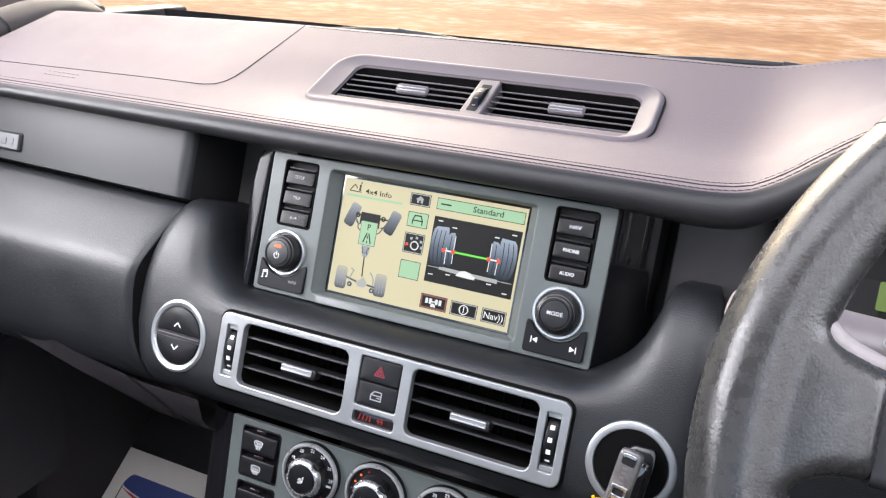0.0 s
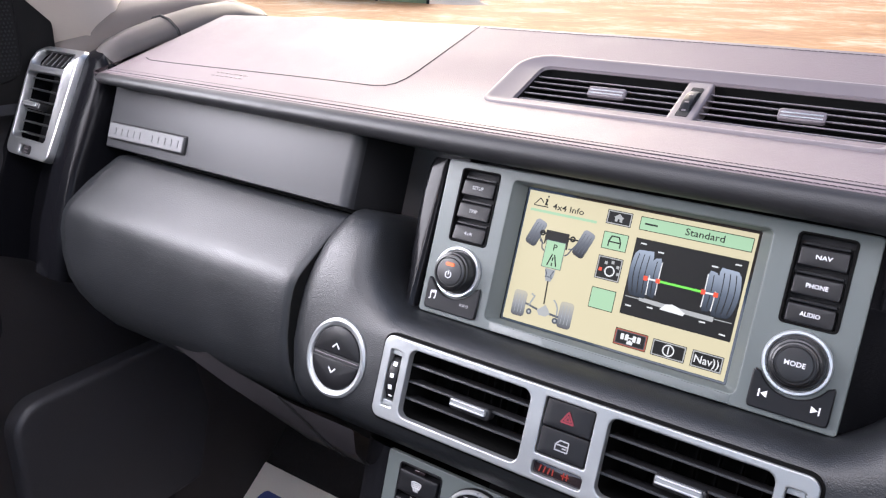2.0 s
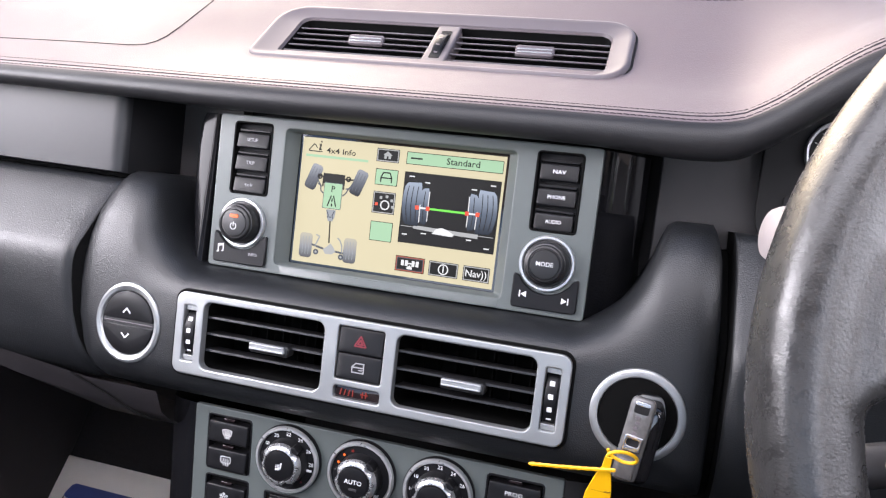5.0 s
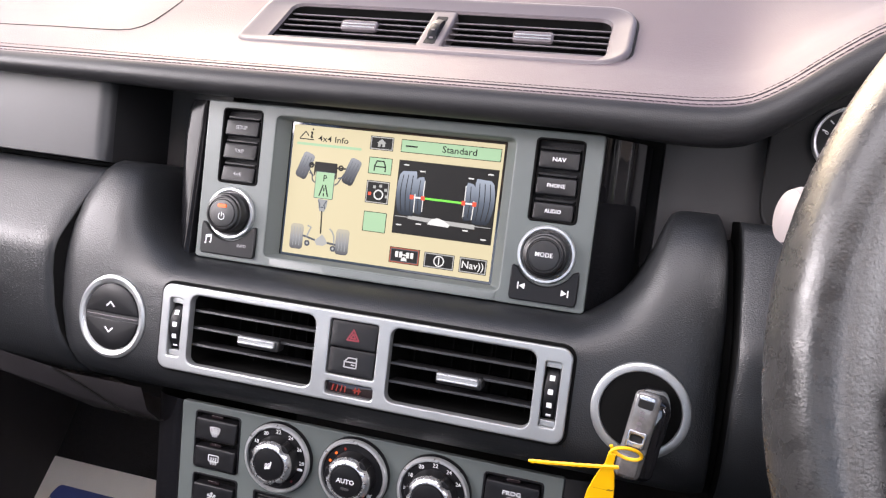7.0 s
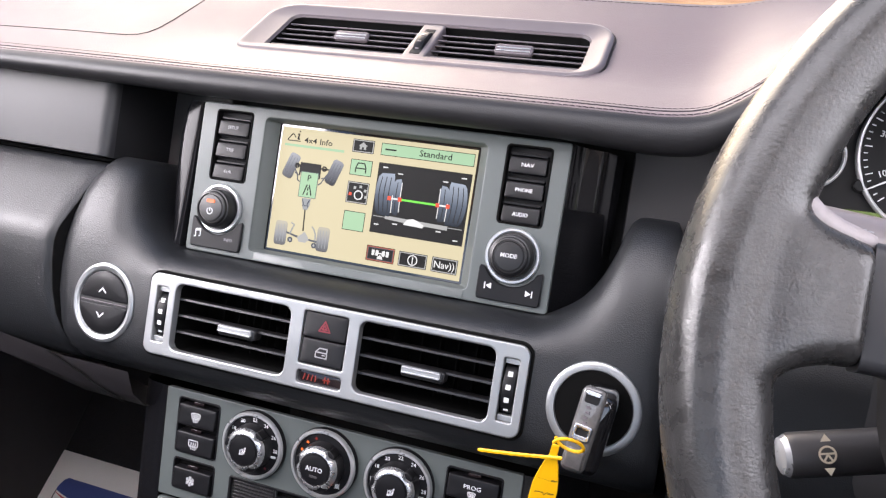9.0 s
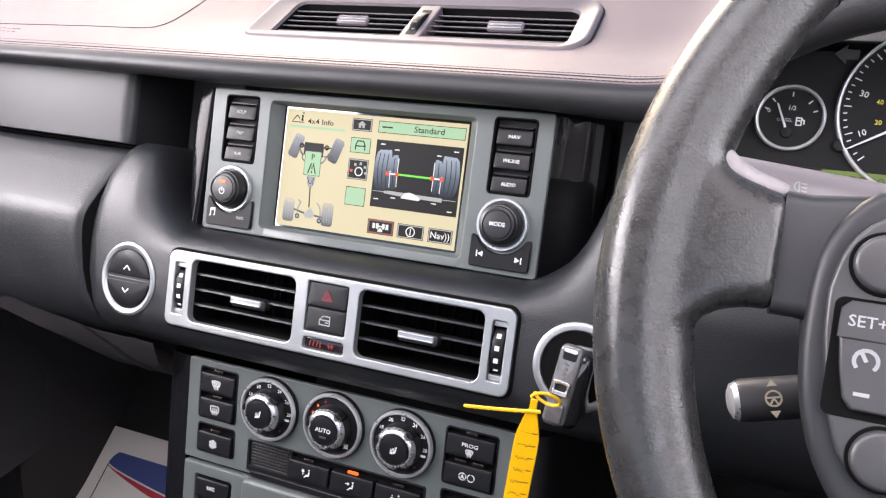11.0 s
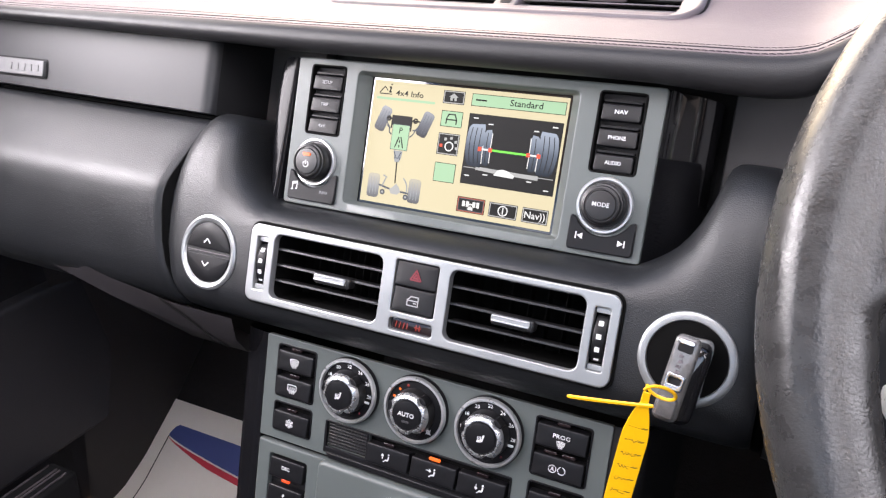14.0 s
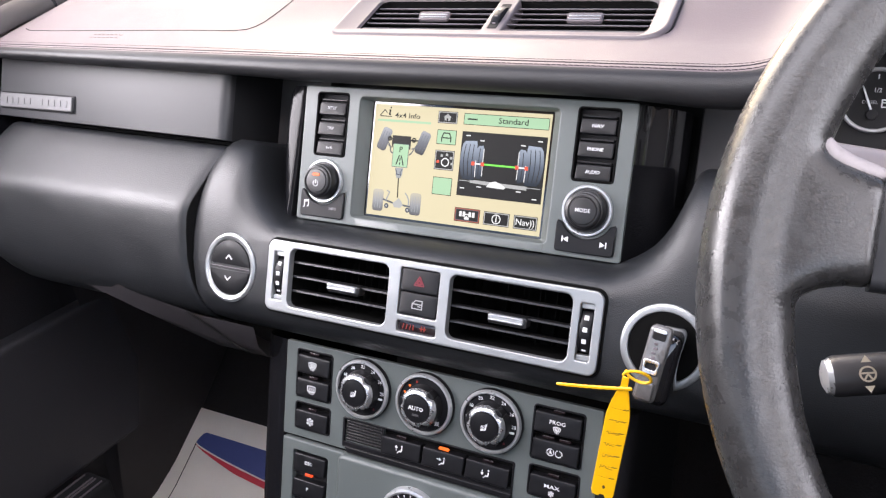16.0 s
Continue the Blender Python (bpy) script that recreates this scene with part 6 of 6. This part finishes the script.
part("border_line", bm, DARK, mat_thing, scale=1)

# ---- instrument cluster ----
cluster = thing("instrument_cluster", PANEL @ shift(284.5, 70, -24), "black instrument cluster with silver-ringed gauges", "instrument cluster")
part("face", slab(rrect(330, 124, 40, 6, 120, -18), -8, -2, 1), GAUGE, cluster)


def gauge(u, v, r):
    g = part("gauge", slab(ellipse(r, r, 56), -2, 0, 0.2), GAUGE, cluster, "round black gauge", at=shift(u, v, 0))
    part("ring", lathe([(r - 0.9, -1), (r - 0.8, 1.6), (r - 0.2, 2.8), (r + 0.7, 3.2), (r + 1.4, 2.6), (r + 1.6, -2)], 64), RINGSILVER, g, "bright silver ring")
    return g


g = gauge(0, 0, 19.5)
writing("lettering", "1/2", 2.8, INK, g, 0.5, 6.4, 0.1)
writing("lettering", "DIESEL", 2.2, DIM_INK, g, -3, -1.5, 0.1, width=9)
writing("lettering", "0", 2.8, INK, g, -13, 4, 0.1, turn=40)
for a in (160, 135, 90, 45, 20):
    c, s = math.cos(radians(a)), math.sin(radians(a))
    strokes("tick", [[(14 * c, 14 * s), (16.5 * c, 16.5 * s)]], 0.4, INK, g, w=0.1)
strokes("pump_mark", [[(4, -4.2), (4, 0.4), (7, 0.4), (7, -4.2), (4, -4.2)], [(4, -1.4), (7, -1.4)], [(7, -0.4), (8.6, -1.2), (8.6, -3.4)]], 0.4, INK, g, w=0.1)
part("needle", slab([(-1.0, -11), (0.9, -11), (-8.0, 9), (-8.8, 8.7)], 1.0, 1.8, 0.3), INK, g)
part("hub", lathe([(3.6, 0), (3.2, 2.6), (0, 3)], 24), DARK, g, at=shift(-1, -9.5, 0))
g = gauge(78, 9, 51)
for k, tx in enumerate(("10", "30", "50", "70", "90")):
    a = radians(203 - 36 * k)
    writing("lettering", tx, 3.9, INK, g, 39 * math.cos(a), 39 * math.sin(a), 0.1, turn=math.degrees(a) - 180 if k < 2 else 0)
for k, tx in enumerate(("20", "40", "60", "80")):
    a = radians(196 - 25 * k)
    writing("lettering", tx, 3.0, GOLD_INK, g, 29 * math.cos(a), 29 * math.sin(a), 0.1)
ticks = []
for k in range(46):
    a = radians(222 - 5.4 * k)
    ln = 4 if k % 4 == 0 else 2
    ticks.append([((48 - ln) * math.cos(a), (48 - ln) * math.sin(a)), (48 * math.cos(a), 48 * math.sin(a))])
strokes("ticks", ticks, 0.35, INK, g, w=0.1)
part("needle", slab([(0, -1.5), (0, 1.5), (-45, -26.5), (-45.5, -27.6)], 1.0, 2.0, 0.3), INK, g, at=shift(0, 0, 1))
part("hub", lathe([(11, 0), (10, 6), (0, 7)], 32), DARK, g)
gauge(215, 8, 51)
part("trip_button", lathe([(4.2, -2), (4.1, 2.0), (3.3, 2.8), (0, 3.0)], 24), DARK, cluster, at=shift(31, -15, 0))
part("blank_panel", slab(rrect(54, 24, 2, 3, -2, -42), -2, 0, 0.4), DARK, cluster)
odo = part("odometer", slab(rrect(49, 19, 1.5, 3, 47, -40), -2, 0.2, 0.3), ODO, cluster, "green lit odometer display")
writing("lettering", "3800", 5.6, LCDINK, odo, 49, -36, 0.3, width=20)
writing("lettering", "112074", 5.6, LCDINK, odo, 45, -44, 0.3, width=30)
writing("lettering", "MILES", 2.0, LCDINK, odo, 30, -35, 0.3, width=6)
part("arrow_lamp", slab([(20, 42), (27, 48), (27, 45), (34, 45), (34, 39), (27, 39), (27, 36)][::-1], -2, 0, 0.2), STALK, cluster)

# ---- steering wheel ----
wheel = thing("steering_wheel", WHEEL, "worn black leather steering wheel with cruise buttons", "steering wheel")


def rim(bm):
    N, n = 320, 32
    rings = []
    for i in range(N):
        a = 2 * math.pi * i / N
        d = math.degrees(a)
        g = 0.0
        for c in (180, 0):
            dd = abs((d - c + 180) % 360 - 180)
            g += math.exp(-(dd / 30) ** 2)
        top = math.exp(-(abs((d - 90 + 180) % 360 - 180) / 40) ** 2)
        R = 183.0 - 1.0 * g
        ru, rw = 15.5 + 2.6 * g, 16.5 + 1.5 * g
        ring = []
        for k in range(n):
            b = 2 * math.pi * k / n
            c0, s0 = math.cos(b), math.sin(b)
            q = (abs(c0) ** 2.7 + abs(s0) ** 2.7) ** (-1 / 2.7)
            x, z = ru * q * c0, rw * q * s0
            x, z = x * 0.94 - z * 0.34, x * 0.34 + z * 0.94
            wr = 0.25 * noise.noise((a * 40, b * 1.5, 3)) * g
            rr = R + x + wr
            ring.append((rr * math.cos(a), rr * math.sin(a), z + wr))
        rings.append(ring)
    vs = [[bm.verts.new(p) for p in r] for r in rings]
    for i in range(N):
        for k in range(n):
            bm.faces.new((vs[i][k], vs[(i + 1) % N][k], vs[(i + 1) % N][(k + 1) % n], vs[i][(k + 1) % n]))
    return bm


skin = rim(bmesh.new())
for a in (38, 142, 218, 322):
    bm = bmesh.new()
    n = 32
    rings = []
    for da, ex in ((-0.3, -0.4), (0, 0.25), (0.3, -0.4)):
        aa = radians(a + da)
        ring = []
        for k in range(n):
            b = 2 * math.pi * k / n
            c0, s0 = math.cos(b), math.sin(b)
            q = (abs(c0) ** 2.7 + abs(s0) ** 2.7) ** (-1 / 2.7)
            g = math.exp(-(38 / 30) ** 2)
            x, z = (15.5 + 2.6 * g + ex) * q * c0, (16.5 + 1.5 * g + ex) * q * s0
            x, z = x * 0.94 - z * 0.34, x * 0.34 + z * 0.94
            rr = 183 - g + x
            ring.append((rr * math.cos(aa), rr * math.sin(aa), z))
        rings.append(ring)
    loft(bm, rings, cap0=False, cap1=False)
    part("rim_seam", bm, THREAD, wheel)
for s in (-1, 1):
    rings = []
    for u, v0, v1, w0, w1 in ((-184, -60, 76, -9, 7), (-177, -42, 62, -12, 13.2), (-170, -27, 52, -13, 14.6), (-163, -17, 43.5, -14, 14.2), (-155, -11.5, 38, -14, 13.2), (-146, -9, 35, -14, 11.8), (-138, -9, 33, -14, 10)):
        rings.append([(u if s < 0 else -u, y, w) for y, w in [(c[0] + (v0 + v1) / 2, c[1] + (w0 + w1) / 2) for c in rrect(v1 - v0, w1 - w0, 9, 6)]])
    loft(skin, rings)
    crest = [(-170, 61, 10), (-167, 52, 10.5), (-162.5, 44.5, 10.5), (-157, 39.5, 9.5), (-150, 36.2, 8.5), (-142, 34.2, 7.5), (-138.5, 33.6, 7)]
    part("worn_edge", tube([(u if s < 0 else -u, v - 0.6, w - 4.6) for u, v, w in crest], [2.0, 3.6, 4.4, 4.5, 4.2, 3.6, 2.8], 12), WORN, wheel, "pale worn leather edge", angle=80)
    bm = bmesh.new()
    rings = []
    for u, v0, v1, w0, w1 in ((-138.5, -10, 34, -15, 7), (-130, -10, 33, -15, 8), (-118, -12, 34, -15, 10), (-100, -14, 36, -15, 12)):
        rings.append([(u if s < 0 else -u, y, w) for y, w in [(c[0] + (v0 + v1) / 2, c[1] + (w0 + w1) / 2) for c in rrect(v1 - v0, w1 - w0, 5, 4)]])
    loft(bm, rings)
    part("spoke_trim", bm, SATIN, wheel, "satin dark spoke trim", angle=60)
leather = part("rim", skin, RIM, wheel, "worn shiny leather rim and spokes", angle=80)
md = leather.modifiers.new("skin", 'REMESH')
md.mode, md.voxel_size, md.use_smooth_shade = 'VOXEL', 0.0018, True
md = leather.modifiers.new("ease", 'SMOOTH')
md.factor, md.iterations = 0.5, 16
part("lower_spoke", slab(rrect(70, 110, 10, 4, 0, -118), -14, 6, 5), SATIN, wheel)
part("hub_pad", slab([(x * (1 - 0.0016 * abs(y + 10)), y) for x, y in rrect(256, 132, 56, 10, 0, -16)], -20, 9, 7, 3), SATIN, wheel, "padded hub cover", angle=60)


def pod_shape(table, right):
    """Outline of the switch pod: a bowed outer edge, straight towards the hub."""
    v0, v1 = table[0][0], table[-1][0]
    left = [(curve_at(v0 + (v1 - v0) * k / 24, table), v0 + (v1 - v0) * k / 24) for k in range(25)]
    return [(right, v0), (right, v1)] + left[::-1]


POD_RIM = ((-76, -104), (-70, -110.5), (-64, -114.9), (-56, -119.3), (-45, -123.4), (-31, -126.4), (-16, -127.6), (-2, -127.4), (11, -126.1), (20, -123.2), (28, -118.6), (35, -111))
POD_FACE = ((-62, -103), (-56, -109.7), (-52, -113), (-44, -116.2), (-36, -118.5), (-22, -120.8), (-12, -122.1), (-1, -122.4), (6, -121.3), (14, -119.2), (22, -114), (27, -107))
pod = part("switch_pod", slab(pod_shape(POD_RIM, -84), 4, 14.5, 3.2), SATIN, wheel, "black switch pod", angle=60)
part("pod_face", slab(pod_shape(POD_FACE, -86), 13, 18.4, 1.2), STALK, pod, "dark grey button panel", angle=60)
part("button_well", slab(rrect4(-120.2, -92, -39.5, -1.2, (5, 3, 3, 5)), 18, 18.8, 0.2), VOID, pod)
b = part("button", slab([(-95, -13.2), (-95, -3.4), (-115.4, -3.4), (-117.6, -5.4), (-117.8, -13.2)][::-1], 18.6, 22.0, 0.8), STALK, pod, "dark grey rocker half")
writing("lettering", "SET+", 3.8, DIM_INK, b, -110.6, -8.8, 22.1, width=11)
b = part("button", slab([(-95, -36.6), (-95, -14.0), (-117.8, -14.0), (-116.6, -24), (-114.6, -33.4), (-112, -36.6)], 18.6, 21.4, 0.8), STALK, pod, "dark grey rocker half")
strokes("cruise_mark", [arc(3.4, -40, 220, 14, -109.6, -20.8), [(-109.6, -20.8), (-111, -18.4)]], 0.6, DIM_INK, b, w=21.5)
strokes("minus_mark", [[(-111.6, -31.4), (-107.6, -31.4)]], 0.6, DIM_INK, b, w=21.5)
for v in (10.5, -50.5):
    part("button_well", slab(ellipse(10.6, 10.6, 32, -101 - (v > 0) * 6.5, v), 18, 18.8, 0.2), VOID, pod)
    part("round_button", slab(ellipse(9.4, 9.4, 32, -101 - (v > 0) * 6.5, v), 18.6, 22.5, 1.6, 0.5), STALK, pod)
part("switch_pod", slab(rrect(44, 112, 17, 6, 104, -6), 8, 21, 3), DARK, wheel, "black switch pod")
# column shroud
bm = bmesh.new()
rings = []
for w, r in ((-24, 60), (-60, 70), (-100, 80), (-190, 92)):
    rings.append([(x, y - 12, w) for x, y in rrect(r * 2, r * 1.6, 24, 6)])
loft(bm, rings)
tagged(part("column_shroud", bm, DARK, wheel, "black steering column shroud"), "")


# ---- column stalks ----
def stalk(name, tip, root_pt, r0, r1, cap_mat, label, length_cap, arm_mat):
    t = thing(name, Matrix.Translation(tip), label, "stalk")
    d = Vector(root_pt) - Vector(tip)
    L = d.length
    dn = d.normalized()
    rot = dn.to_track_quat('Z', 'Y').to_matrix().to_4x4()
    part("arm", lathe([(r0 * 0.93, length_cap), (r0, length_cap + 0.002), (r0, 0.03), ((r0 + r1) / 2, L * 0.55), (r1, L), (0, L)], 32), arm_mat, t, at=rot, scale=1)
    part("cap", lathe([(0, 0.0), (r0 * 0.5, 0.0004), (r0 * 0.8, 0.0018), (r0 * 0.93, 0.005), (r0 * 0.93, length_cap)], 32), cap_mat, t, "pale end cap", at=rot, scale=1)
    return t, rot


st, rot = stalk("light_stalk", (0.2210, -0.1622, 0.7758), (0.330, -0.130, 0.756), 0.0128, 0.0128, LENS, "grey light stalk with a white end cap behind the wheel", 0.012, ARM)
st2, rot2 = stalk("column_stalk", (0.270, -0.164, 0.671), (0.39, -0.13, 0.690), 0.0098, 0.0095, KNOBSILVER, "black column adjuster stalk with a bright end", 0.004, STALK)
BEIGE = mat("beige_print", (0.50, 0.44, 0.34), 0.6, tone=0.08, tone_size=0.004)
mk = strokes("stalk_mark", [arc(3.3, 0, 360, 20, 0, 0), [(-2.8, 0.4), (2.8, 0.4)], [(-1.6, -2.4), (0, 0), (1.6, -2.4)]], 0.42, BEIGE, st2)
for sg in (1, -1):
    part("arrow_mark", slab([(-2.2, sg * 5.4), (2.2, sg * 5.4), (0, sg * 8.6)][::sg], -0.03, 0.05, 0.01), BEIGE, mk)
lamp = strokes("lamp_mark", [arc(2.0, 90, 270, 8, 0.4, 0), [(0.4, 2.0), (0.4, -2.0)]] + [[(1.4, y), (3.4, y)] for y in (-1.6, 0, 1.6)], 0.34, DIM_INK, st)
la = (Vector((0.330, -0.130, 0.756)) - Vector((0.2210, -0.1622, 0.7758))).normalized()
ln = Vector((0, -0.80, 0.60))
ln = (ln - la * ln.dot(la)).normalized()
lamp.matrix_local = Matrix.Translation(la * 0.062 + ln * 0.0129) @ Matrix((la, ln.cross(la), ln)).transposed().to_4x4()
ax = (Vector((0.39, -0.13, 0.690)) - Vector((0.270, -0.164, 0.671))).normalized()
nz = Vector((0, -0.85, 0.53))
nz = (nz - ax * nz.dot(ax)).normalized()
ay = nz.cross(ax)
mk.matrix_local = Matrix.Translation(ax * 0.018 + nz * 0.0099) @ Matrix((ax, ay, nz)).transposed().to_4x4()
